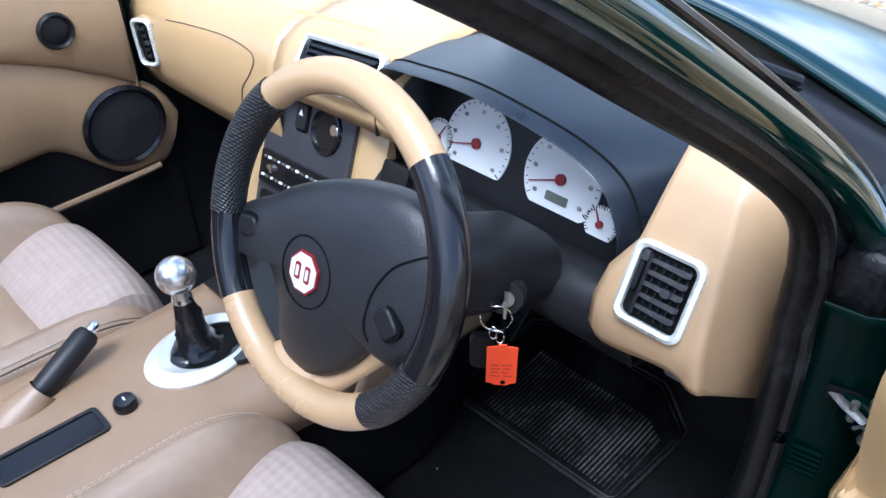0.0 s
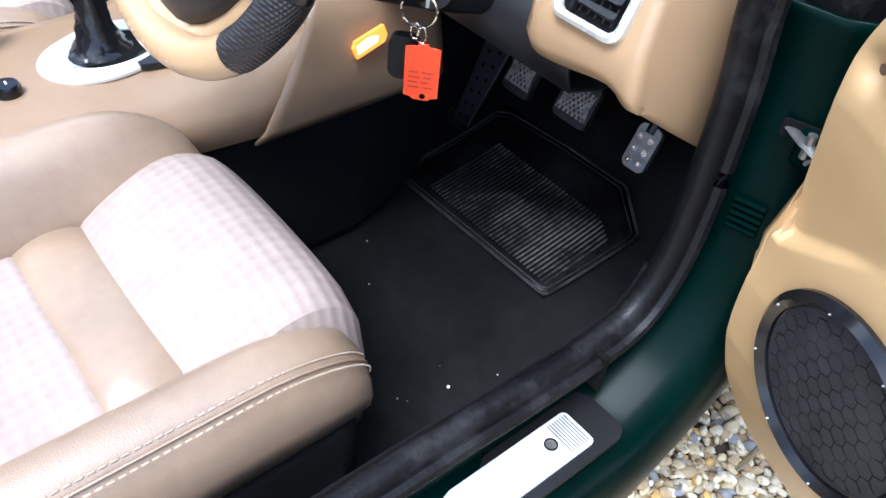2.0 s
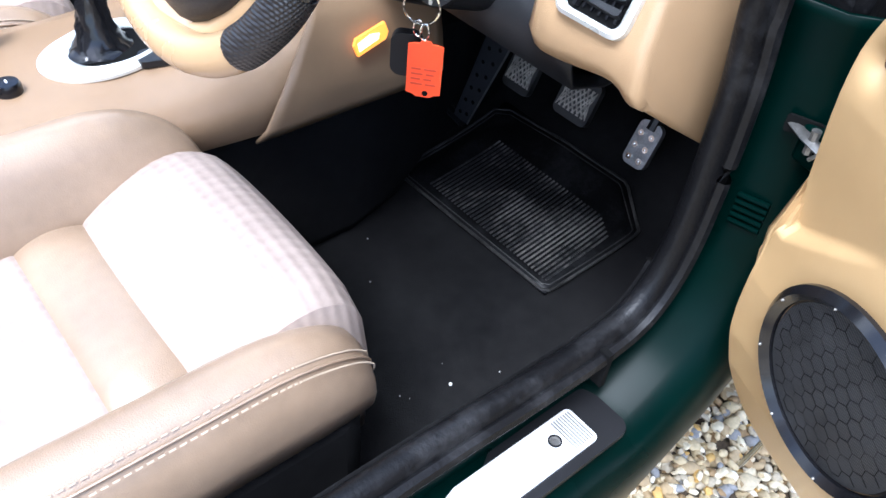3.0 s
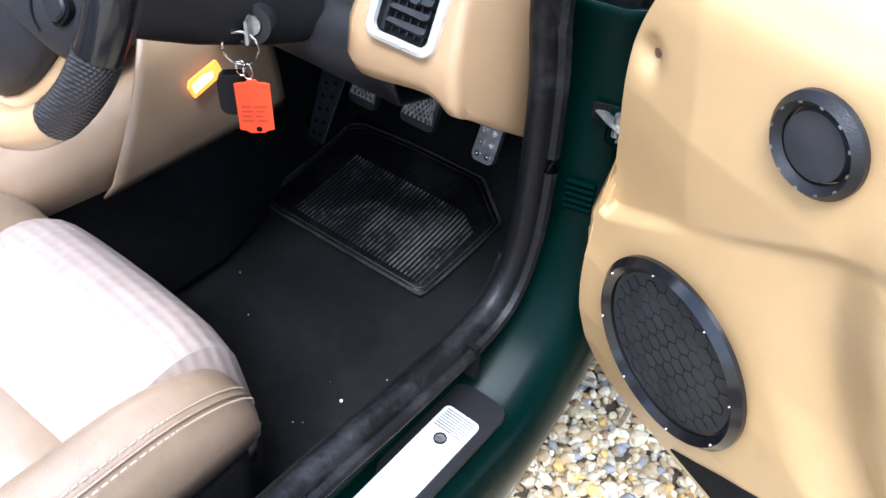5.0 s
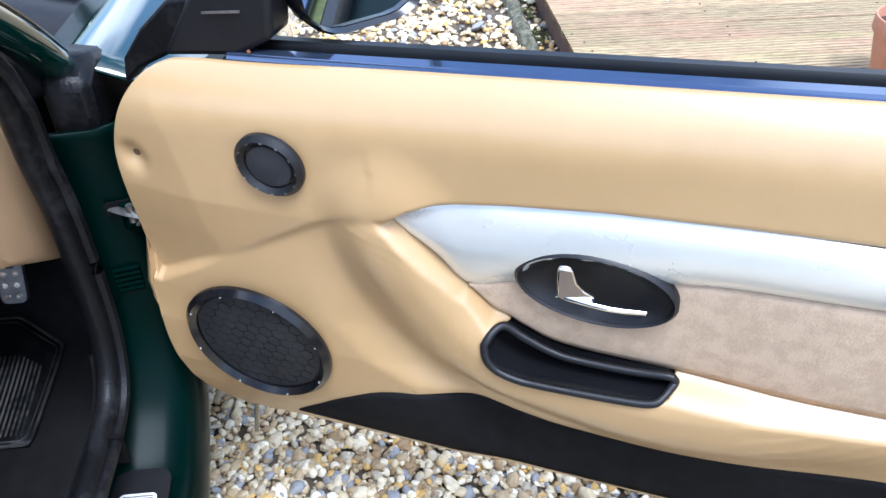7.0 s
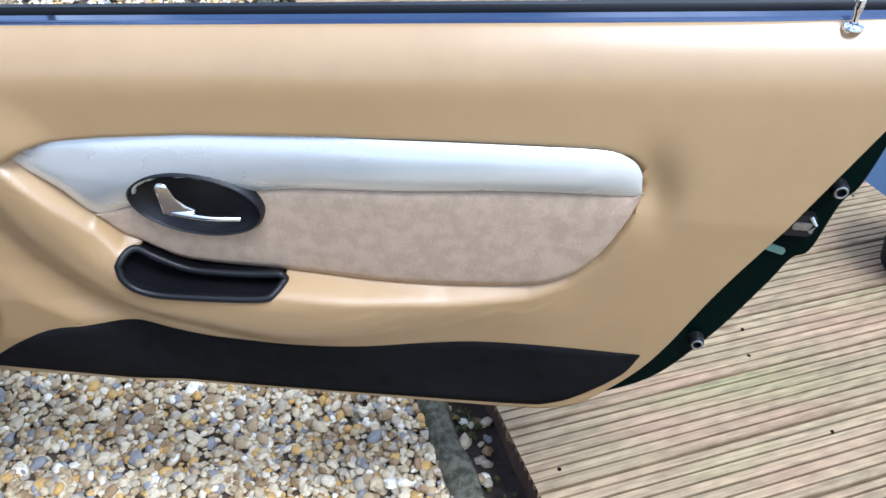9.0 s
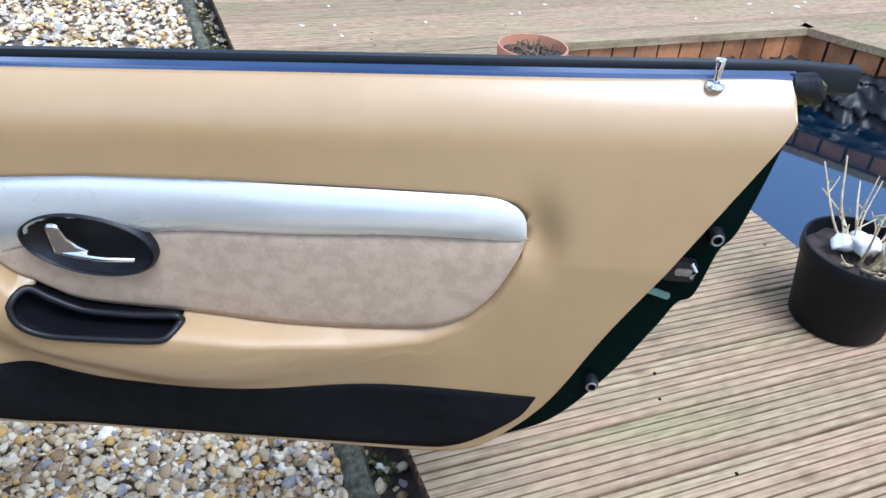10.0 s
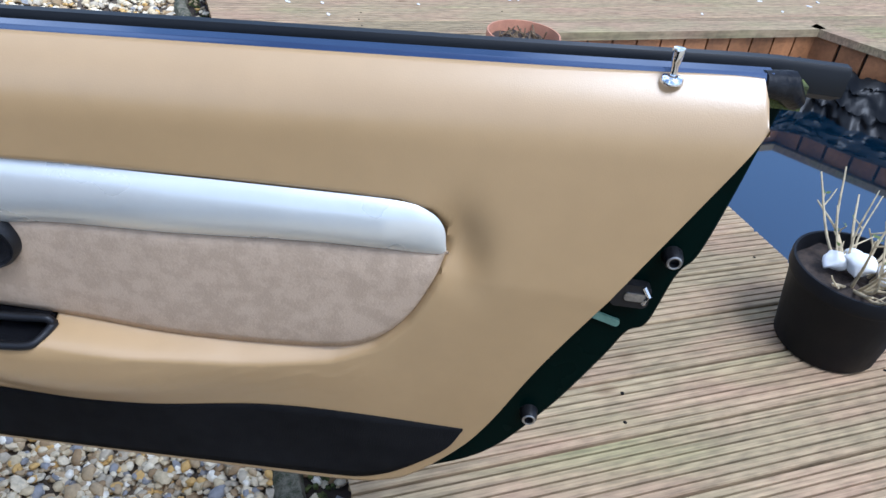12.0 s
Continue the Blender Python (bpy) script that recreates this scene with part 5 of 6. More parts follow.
rows = [[(x, y, 0.560 + 0.030 * float(step(y - 0.45, 0.3)) + 0.35 * max(0.0, y - 0.62)) for x in np.linspace(-0.135, 0.072, 6)] for y in (0.552, 0.58, 0.62, 0.66, 0.70, 0.74)]
part("stack_foot", sheet(rows), BLACK, console, "black tray at the foot of the centre stack", solid=0.004)

# ---- dashboard ----
dash = thing("dashboard", (-0.05, 0.85, 0.65), "beige dashboard with a black instrument hood", "dashboard")
rows = []
for x in np.linspace(-0.70, -0.215, 22):
    lift = 0.03 * step(x + 0.55, 0.6)
    rows.append([(x, y, z + lift * (z > 0.7)) for y, z in ((1.16, 0.875), (1.0, 0.872), (0.88, 0.862), (0.815, 0.848), (0.785, 0.830), (0.770, 0.800), (0.762, 0.750), (0.765, 0.700), (0.780, 0.662), (0.81, 0.645), (0.90, 0.64))])
part("dash_top", sheet(rows), TRIM, dash, "beige dashboard top and glovebox face", solid=0.004, angle=60)
def dash_y(x, z):
    z = z - 0.03 * float(step(x + 0.55, 0.6))
    return float(np.interp(z, [0.70, 0.75, 0.80, 0.83, 0.848, 0.862], [0.765, 0.762, 0.770, 0.785, 0.815, 0.88])) - 0.0045


glove = curve([(-0.56, 0.806), (-0.485, 0.814), (-0.372, 0.823), (-0.297, 0.821), (-0.272, 0.812), (-0.282, 0.788), (-0.311, 0.751), (-0.325, 0.70)], 60)
part("glovebox_seam", tube([(x, dash_y(x, z), z) for x, z in glove], 0.0012, 6), SEAM, dash)
rows = []
for x in np.linspace(-0.215, 0.06, 12):
    lift = 0.03 * float(step(x + 0.55, 0.6))
    out_by = 0.005 * float(step(x + 0.215, 0.06))
    rows.append([(x, y - (out_by if z < 0.81 else 0.0), z + lift) for y, z in ((1.16, 0.875), (1.0, 0.872), (0.88, 0.862), (0.815, 0.848), (0.785, 0.830), (0.770, 0.800), (0.765, 0.780), (0.77, 0.76))])
part("dash_centre", sheet(rows), TRIM, dash, "beige top of the centre stack", solid=0.004, angle=60)
# pod with the side vent: a rolled lower edge, a soft corner, and a flat end that runs back to the seal
POD_FRONT = [(0.86, 0.712), (0.80, 0.702), (0.757, 0.696), (0.739, 0.698), (0.728, 0.705), (0.722, 0.717), (0.727, 0.75), (0.743, 0.785), (0.760, 0.82), (0.788, 0.875), (0.815, 0.905), (0.87, 0.912), (0.94, 0.86)]
POD_REAR = [(0.550, 0.872, 0.603), (0.550, 0.8715, 0.606), (0.551, 0.871, 0.612), (0.552, 0.870, 0.622), (0.554, 0.868, 0.638), (0.556, 0.866, 0.655), (0.562, 0.858, 0.70), (0.568, 0.845, 0.755), (0.572, 0.835, 0.80), (0.576, 0.83, 0.87), (0.572, 0.83, 0.895), (0.560, 0.87, 0.895), (0.555, 0.94, 0.85)]


def pod_point(u, j):
    py, pz = POD_FRONT[j]
    first = 0.410 + 0.036 * float(step(pz - 0.76, 0.08))
    corner = float(np.interp(pz, [0.70, 0.90], [0.543, 0.512]))
    x = first + (corner - first) * min(u, 1.0)
    py += 0.014 * float(step(0.43 - x, 0.03))
    low = float(step(0.74 - pz, 0.03))
    pz += low * (0.010 * float(step(x - 0.43, 0.08)) - 0.011 * float(step(x - 0.516, 0.022)))
    here = np.array((x, py, pz))
    if u > 1.0:
        if j < 4:
            y4, z4 = POD_FRONT[4]
            here = np.array((x, y4 + 0.003 * (4 - j), z4 - 0.0015 * (4 - j)))
        here = here + (np.array(POD_REAR[j]) - here) * (u - 1.0)
    return here


rows = []
for u in np.concatenate([np.linspace(0, 0.86, 12), np.linspace(0.90, 1.16, 9), np.linspace(1.25, 2, 6)]):
    near_corner = 0.022 if 0.9 < u < 1.2 else 0.0
    rows.append([sum(pod_point(u + du, j) for du in (-near_corner, 0.0, near_corner)) / 3 for j in range(len(POD_FRONT))])
part("vent_pod", sheet(rows[::-1]), HALFSHADE, dash, "beige dashboard end with the side vent", solid=0.004, angle=75)


def vent(o, u, v, w, h, slats, lift=0.003, deep=0.007):
    m = framed(o, u, v) @ pose(0, 0, lift)
    fr = part("vent_frame", ring(rounded(w, h, 0.013), rounded(w - 0.015, h - 0.015, 0.008), m, deep, 0.003), SILVER, dash, "silver framed air vent")
    part("vent_housing", plate(rounded(w - 0.002, h - 0.002, 0.012), m, -0.03, 0.001), TRIM, fr)
    part("vent_box", plate(rounded(w - 0.013, h - 0.013, 0.006), m, -0.004, 0.0015), HOLE, fr)
    left = -w / 2 + 0.0225
    right = w / 2 - 0.0115
    for k in range(slats):
        y = (k + 0.5) / slats * (h - 0.026) - (h - 0.026) / 2
        bar = [(left, -0.0022), (right - 0.004, -0.0034), (right, -0.0016), (right, 0.0030), (left, 0.0020)]
        part("slat", plate(bar, m @ pose(0, y, 0.003, -22, 0, 0), -0.001, 0.0062), BLACK, fr)
    for k in range(5):
        part("fin", plate(rounded(0.0022, h - 0.024, 0.001, 1), m @ pose(left + (k + 0.6) * (right - left) / 5, 0, 0), 0.0015, 0.0042), BLACK, fr)
    part("slat_end", plate(rounded(0.0035, h - 0.022, 0.0015, 2), m @ pose(left - 0.001, 0, 0), 0.0015, 0.0095), BLACK, fr)
    part("vent_wheel", plate(rounded(0.0055, h * 0.34, 0.002, 2), m @ pose(-w / 2 + 0.0135, 0.006, 0), 0.002, 0.0085), BLACK, fr)
    part("wheel_cap", plate(rounded(0.0075, 0.011, 0.002, 2), m @ pose(-w / 2 + 0.0145, h / 2 - 0.0155, 0), 0.002, 0.0075), PANEL, fr)
    part("vent_tab", plate(rounded(0.010, 0.0085, 0.003, 3), m @ pose(0.010, 0.002, 0), 0.008, 0.0125), PANEL, fr)


vent((0.4795, 0.7435, 0.7855), (1, 0, 0), (0, 0.43, 0.90), 0.077, 0.086, 5)
vent((-0.630, 0.7565, 0.753), (0.90, 0.42, 0.05), (0, 0, 1.0), 0.044, 0.090, 5)
vent((-0.062, 0.776, 0.850), (1, 0, 0.07), (0, 0.6, 0.8), 0.180, 0.070, 5)

# centre stack
stack = framed((-0.150, 0.752, 0.665), (1, 0, 0.05), (0, 0.36, 0.93))
cs_panel = part("centre_panel", plate(rounded(0.215, 0.28, 0.03), stack, -0.02, 0.006), PANEL, dash, "black centre stack panel")
part("cup_holder", lathe([(0.0365, 0.006), (0.0345, 0.010), (0.0315, 0.011), (0.0290, 0.007), (0.0285, 0.0064), (0.0001, 0.0064)], 32, stack @ pose(0.045, 0.078, 0)), GLOSSBLACK, cs_panel, "round recess with a metal back")
part("cup_disc", lathe([(0.0001, 0.0085), (0.008, 0.0085), (0.010, 0.0064)], 24, stack @ pose(0.062, 0.084, 0)), CHROME, cs_panel)
part("switch_well", plate(rounded(0.032, 0.047, 0.006), stack @ pose(-0.015, 0.085, 0), 0.004, 0.0072), HOLE, cs_panel)
part("hazard_switch", plate(rounded(0.026, 0.040, 0.005), stack @ pose(-0.015, 0.085, 0), 0.004, 0.012), BLACK, cs_panel, bevel=0.002)
tri_pts = [(0.006 * math.cos(radians(90 + 120 * k)), 0.006 * math.sin(radians(90 + 120 * k))) for k in range(3)]
part("hazard_mark", plate(tri_pts, stack @ pose(-0.015, 0.090, 0), 0.012, 0.0125), WHITE, cs_panel)
radio = part("radio", plate(rounded(0.185, 0.052, 0.004), stack @ pose(-0.005, -0.012, 0), 0.004, 0.014), GLOSSBLACK, dash, "black car radio with pale buttons")
rng = np.random.default_rng(5)
part("volume_knob", lathe([(0.0075, 0.014), (0.007, 0.020), (0.0001, 0.0205)], 18, stack @ pose(-0.066, -0.012, 0)), CHROME, radio)
part("display", plate(rounded(0.10, 0.014, 0.002, 2), stack @ pose(0.022, -0.010, 0), 0.014, 0.0145), HOLE, radio)
for k in range(26):
    x, y = -0.085 + 0.0125 * (k % 13), 0.004 - 0.030 * (k // 13)
    part("radio_button", plate(rounded(0.009 if k % 3 else 0.005, 0.0035, 0.001, 2), stack @ pose(x, y, 0), 0.014, 0.016), WHITE if k % 2 else STEEL, radio)
heater = part("heater_panel", plate(rounded(0.185, 0.075, 0.008), stack @ pose(0, -0.088, 0), 0.004, 0.010), GLOSSBLACK, dash)
for k in (-1, 0, 1):
    part("heater_knob", lathe([(0.017, 0.010), (0.016, 0.024), (0.0001, 0.025)], 24, stack @ pose(0.06 * k, -0.088, 0)), BLACK, heater)
arch = ring([(x + 0.012, y + 0.035) for x, y in rounded(0.315, 0.40, 0.07)], [(x, y) for x, y in rounded(0.205, 0.268, 0.03)], stack @ pose(0, 0, -0.028), 0.024, 0.016)
back = stack.inverted()
arch = (arch[0], [q for q in arch[1] if max((back @ Vector(arch[0][i])).y for i in q) > -0.05])
part("stack_surround", arch, TRIM, dash, "beige surround of the centre stack", angle=60)
part("stack_core", box((-0.25, 0.80, 0.48), (0.03, 1.0, 0.78)), HOLE, dash)
part("heater_box", box((0.03, 0.92, 0.62), (0.44, 1.14, 0.74)), HOLE, dash, bevel=0.02)
# instrument hood
ARC = curve([(0.030, 0.790), (0.032, 0.850), (0.050, 0.888), (0.110, 0.897), (0.195, 0.901), (0.276, 0.893), (0.344, 0.880), (0.390, 0.858), (0.412, 0.822), (0.420, 0.780), (0.420, 0.73)], 50)
cx, cz = 0.245, 0.80
rows = []
for f, y, g in ((0.90, 0.845, 0.80), (0.94, 0.80, 0.92), (0.975, 0.762, 0.98), (0.99, 0.755, 0.995), (1.0, 0.757, 1.005), (1.015, 0.775, 1.02), (1.03, 0.82, 1.03), (1.06, 0.90, 1.02), (1.10, 1.00, 0.95), (1.12, 1.10, 0.80)):
    rows.append([(cx + (x - cx) * (f + (0.22 * float(step(y - 0.765, 0.07)) if x > cx else 0.0)), y, cz + (z - cz) * g) for x, z in ARC])
hood = part("instrument_hood", sheet(rows[::-1]), HOOD, dash, "smooth black instrument hood", angle=60)
part("hood_seam", tube([(cx + (x - cx) * (1.014 + (0.045 if x > cx else 0.0) * min(1.0, (x - cx) / 0.06)), 0.782, cz + (z - cz) * 1.024) for x, z in ARC[4:46]], 0.0016, 6), HOLE, hood)
part("hood_infill", box((-0.02, 0.90, 0.66), (0.43, 1.10, 0.85)), BLACK, dash, bevel=0.03)
im = framed((0.212, 0.832, 0.787), (1, 0, 0), (0, 0.30, 0.95))
cluster = part("instrument_panel", plate([(-0.185, -0.07), (0.175, -0.07), (0.185, -0.05), (0.175, 0.02), (0.13, 0.065), (0.02, 0.09), (-0.10, 0.085), (-0.18, 0.05)], im, -0.01, 0.0), BLACK, dash, "black panel with white-faced dials")


def dial(x, y, r, cut, hub, needle, name):
    pts = [(r * math.cos(a), max(-cut, r * math.sin(a))) for a in np.linspace(0, 2 * np.pi, 60, endpoint=False)]
    d = part(name, plate(pts, im @ pose(x, y, 0), 0.0, 0.002), WHITE, dash, "white dial face")
    part("hub", lathe([(hub, 0.002), (hub, 0.006), (0.0001, 0.0065)], 20, im @ pose(x, y, 0)), RED, d)
    part("needle", plate([(-0.002, -0.0012), (r * 0.85, -0.0005), (r * 0.85, 0.0005), (-0.002, 0.0012)], im @ pose(x, y, 0, 0, 0, needle), 0.004, 0.005), RED, d)
    for k in range(25):
        a = radians(215 - 250 * k / 24)
        big = k % 4 == 0
        px, py = r * 0.92 * math.cos(a), r * 0.92 * math.sin(a)
        if py > -cut * 0.95:
            part("tick", plate(rounded(0.006 if big else 0.003, 0.0011, 0.0004, 1), im @ pose(x + px, y + py, 0, 0, 0, math.degrees(a)), 0.002, 0.0026), BLACK, d)
        if big and r > 0.04 and r * 0.74 * math.sin(a) > -cut * 0.9:
            part("numeral_bar", plate(rounded(0.006, 0.005, 0.001, 1), im @ pose(x + r * 0.74 * math.cos(a), y + r * 0.74 * math.sin(a), 0), 0.002, 0.0025), STEEL, d)
    return d


dial(0.143 - 0.212, 0.004, 0.056, 0.034, 0.007, 196, "dial")
speedo = dial(0.281 - 0.212, 0.006, 0.056, 0.040, 0.007, 200, "dial")
part("trip_display", plate(rounded(0.032, 0.011, 0.001, 1), im @ pose(0.281 - 0.212, -0.018, 0), 0.002, 0.004), material("lcd", (0.12, 0.13, 0.11), 0.4), speedo)
dial(0.347 - 0.212, -0.024, 0.022, 0.016, 0.0045, 120, "small_dial")
dial(0.075 - 0.212, -0.010, 0.026, 0.016, 0.0045, 60, "small_dial")
part("switch_pack", plate(rounded(0.05, 0.03, 0.006), framed((0.065, 0.765, 0.742), (1, 0, 0), (0, 0.4, 0.9)), 0, 0.01), GLOSSBLACK, dash, "small switch panel beside the dials")
low = []
for x in np.linspace(0.02, 0.455, 20):
    low.append([(x, 0.800, 0.735), (x, 0.772, 0.728), (x, 0.752, 0.712), (x, 0.745, 0.690), (x, 0.752, 0.668), (x, 0.80, 0.655), (x, 0.90, 0.66)])
part("lower_fascia", sheet(low), BLACK, dash, "black lower dashboard fascia", solid=0.004)

# ---- steering wheel and column ----
WC, WT = np.array((0.290, 0.491, 0.8685)), radians(20.0)
wm = framed(WC, (1, 0.036, 0), (-0.036 * math.sin(WT), math.sin(WT), math.cos(WT)))
wheel = thing("steering_wheel", tuple(WC), "beige and black leather steering wheel", "steering wheel")


def rim(a0, a1, r=0.0158, big=0.1465, fat=0.0):
    path = []
    for a in np.linspace(radians(a0), radians(a1), 28):
        path.append(wm @ Vector((big * math.cos(a), big * math.sin(a), 0)))
    return tube(path, r + fat, 16, side=tuple(wm.to_3x3() @ Vector((0, 0, 1))))


part("beige_rim", rim(48, 132), WHEELTAN, wheel, "beige leather rim segment")
part("beige_rim", rim(222, 310, 0.0165), WHEELTAN, wheel, "beige leather rim segment")
part("black_rim", rim(-20, 48, 0.0165), SMOOTH, wheel, "smooth black leather rim segment")
part("black_rim", rim(-50, -20, 0.017), GRIP, wheel, "perforated black leather rim segment")
part("black_rim", rim(132, 188, 0.0175), GRIP, wheel, "perforated black leather rim segment")
part("black_rim", rim(188, 222, 0.0165), SMOOTH, wheel, "smooth black leather rim segment")
PAD = [(0.140, -0.005), (0.135, 0.035), (0.115, 0.058), (0.090, 0.070), (0.065, 0.0735), (0.039, 0.071), (0.005, 0.063), (-0.030, 0.050), (-0.067, 0.031), (-0.090, 0.015), (-0.115, 0.002), (-0.140, -0.014), (-0.152, -0.035), (-0.149, -0.060), (-0.133, -0.058), (-0.102, -0.046), (-0.082, -0.047), (-0.064, -0.064), (-0.050, -0.088), (-0.043, -0.114), (-0.026, -0.129), (0.0, -0.130), (0.021, -0.122), (0.044, -0.105), (0.058, -0.086), (0.073, -0.064), (0.088, -0.068), (0.108, -0.070), (0.132, -0.045)]
HUB = np.array((0.0, -0.025))
loop = [np.array(p[:2]) for p in curve(PAD + PAD[:1], 100)[:-1]]
SWELL = ((1.0, -0.026), (1.0, -0.010), (0.97, -0.004), (0.85, 0.003), (0.65, 0.008), (0.40, 0.0115), (0.15, 0.012), (0.005, 0.012))


def pad_height(p):
    """Height of the wheel centre's skin over the rim's plane."""
    d = np.array(p) - HUB
    near = max(loop, key=lambda q: float(np.dot(q - HUB, d) / np.linalg.norm(q - HUB)))
    k = float(np.linalg.norm(d) / np.linalg.norm(near - HUB))
    return float(np.interp(k, [q[0] for q in SWELL[:0:-1]], [q[1] for q in SWELL[:0:-1]])) - 0.006 * (abs(p[0]) / 0.15) ** 2


rows = []
for k, h in SWELL:
    rows.append([wm @ Vector((*(HUB + (q - HUB) * k), h - 0.006 * (abs(q[0] * k) / 0.15) ** 2)) for q in loop])
pad = part("airbag_pad", sheet(rows, False, True), PADGREY, wheel, "black moulded wheel centre")
bm_ = wm @ pose(-0.004, -0.025, 0.0125)
part("badge_ring", ring(oval(0.0335, 0.0335, 40), oval(0.0318, 0.0318, 40), bm_ @ pose(0, 0, -0.002), 0.0015), HOLE, pad)
octo = [(0.0205 * math.cos(radians(22.5 + 45 * k)), 0.0205 * math.sin(radians(22.5 + 45 * k))) for k in range(8)]
badge = part("badge", plate(octo, bm_, -0.001, 0.002), RED, wheel, "white octagonal badge with red marks")
part("badge_face", plate([(x * 0.9, y * 0.9) for x, y in octo], bm_, 0.002, 0.0027), WHITE, badge)
for x in (-0.0065, 0.0065):
    part("badge_mark", plate(rounded(0.0075, 0.016, 0.002, 2), bm_ @ pose(x, 0, 0), 0.0027, 0.0032), RED, badge)
    part("badge_gap", plate(rounded(0.0035, 0.010, 0.001, 2), bm_ @ pose(x, 0, 0), 0.0032, 0.0036), WHITE, badge)
for x, y, turn, seam in ((-0.103, -0.020, 8, [(-0.132, -0.012), (-0.1425, -0.022), (-0.1455, -0.035), (-0.142, -0.049), (-0.134, -0.056)]), (0.0955, -0.028, -42, [(0.118, 0.040), (0.107, 0.033), (0.090, 0.019), (0.077, -0.005), (0.073, -0.027), (0.074, -0.043), (0.080, -0.053)])):
    lift = pad_height((x, y))
    part("button_bezel", plate(rounded(0.031, 0.025, 0.009), wm @ pose(x, y, lift, 0, 0, turn), -0.006, 0.0012), HOLE, wheel)
    part("horn_button", plate(rounded(0.026, 0.020, 0.007), wm @ pose(x, y, lift, 0, 0, turn), -0.004, 0.0042), BLACK, wheel, "black horn button", bevel=0.002)
    part("pad_seam", tube([wm @ Vector((p[0], p[1], pad_height(p[:2]))) for p in curve(seam, 24)], 0.0012, 6), HOLE, wheel)
OUT = tuple(wm.to_3x3() @ Vector((0, 0, 1)))
part("lower_spoke", tube([wm @ Vector((-0.012, -0.108, -0.018)), wm @ Vector((-0.016, -0.126, -0.010)), wm @ Vector((-0.022, -0.1450, -0.002))], [0.026, 0.031, 0.042], 16, flat=0.30, side=OUT), WHEELTAN, wheel)
part("spoke_arm", tube([wm @ Vector(p) for p in ((0.004, -0.143, -0.008), (0.030, -0.126, -0.018), (0.060, -0.090, -0.024), (0.085, -0.060, -0.026))], [0.012, 0.010, 0.009, 0.009], 12, flat=0.6, side=OUT), WHEELTAN, wheel)
column = thing("steering_column", (0.285, 0.66, 0.72), "black steering column shroud with stalks and ignition lock", "steering column")
rows = []
for y, k in ((0.545, 0.62), (0.56, 0.85), (0.62, 1.0), (0.70, 1.05), (0.76, 1.0)):
    rows.append([(0.287 + x * k * 0.058, y, 0.820 - 0.36 * (y - 0.50) + z * 0.046 * k) for x, z in [(math.copysign(abs(a) ** 0.6, a), math.copysign(abs(b) ** 0.6, b)) for a, b in oval(1, 1, 36)]])
part("shroud", sheet(rows, False, True), BLACK, column, "black plastic shroud")
part("stalk", tube([(0.20, 0.585, 0.80), (0.15, 0.57, 0.80), (0.115, 0.555, 0.805)], [0.007, 0.008, 0.010], 10), BLACK, column)
lk = framed((0.342, 0.672, 0.742), (0.75, 0.66, 0), (0, 0.2, 1))
lock = part("ignition_lock", lathe([(0.022, -0.03), (0.022, 0.0), (0.019, 0.005), (0.011, 0.005), (0.010, 0.002), (0.0001, 0.002)], 28, lk), BLACK, column, "black ignition lock with a bright barrel")
part("lock_barrel", lathe([(0.010, 0.003), (0.0095, 0.007), (0.0001, 0.007)], 20, lk), STEEL, lock)
keys = thing("key_bunch", (0.35, 0.655, 0.69), "car keys with an orange tag and black fob on a ring", "keys")
part("key", plate(rounded(0.003, 0.022, 0.001, 1), lk @ pose(0, 0, 0), 0.005, 0.028), STEEL, keys)
part("key_ring", tube([np.array((0.348, 0.652, 0.727)) + 0.0165 * (math.cos(a) * np.array((0.75, 0.66, 0)) + math.sin(a) * np.array((0, 0, 1))) for a in np.linspace(0, 2 * np.pi, 28, endpoint=False)], 0.0011, 6, loop=True), CHROME, keys)
for dx in (-0.006, 0.004):
    part("ring_link", tube([np.array((0.350 + dx, 0.652, 0.705)) + np.array((0.004 * math.cos(a) * 0.75, 0.004 * math.cos(a) * 0.66, 0.008 * math.sin(a))) for a in np.linspace(0, 2 * np.pi, 16, endpoint=False)], 0.001, 6, loop=True), CHROME, keys)
tm = framed((0.357, 0.652, 0.669), (0.72, 0.68, -0.02), (0.02, -0.06, 1.0))
tag = part("orange_tag", plate([(0.0165, -0.026), (0.0165, 0.026), (0.010, 0.0275), (0.006, 0.0275), (0.004, 0.0305), (-0.004, 0.0305), (-0.006, 0.0275), (-0.010, 0.0275), (-0.0165, 0.026), (-0.0165, -0.026), (-0.010, -0.0275), (-0.007, -0.030), (0.007, -0.030), (0.010, -0.0275)], tm, 0.0, 0.0022), ORANGE, keys, "orange plastic key tag with faint writing")
for k in range(4):
    for a, b in ((-0.0125, -0.003 + 0.002 * (k % 2)), (-0.0005 + 0.002 * (k % 2), 0.0115 - 0.002 * (k % 3))):
        part("writing_bar", plate(rounded(b - a, 0.0020, 0.0007, 1), tm @ pose((a + b) / 2, 0.001 - 0.0055 * k, 0), 0.0022, 0.0025), TAGINK, tag)
part("tag_eye", plate(oval(0.003, 0.003, 12), tm @ pose(0.002, -0.0255, 0), 0.0022, 0.0026), HOLE, tag)
part("fob", plate(rounded(0.030, 0.046, 0.010), tm @ pose(-0.020, 0.004, -0.012), -0.010, 0.0), BLACK, keys, "black remote fob")
lampm = framed((0.1445, 0.742, 0.575), (0, 1, 0.30), (-0.25, -0.3, 1))
lamp = thing("footwell_lamp", (0.145, 0.775, 0.54), "lit orange footwell lamp in the console side", "lamp")
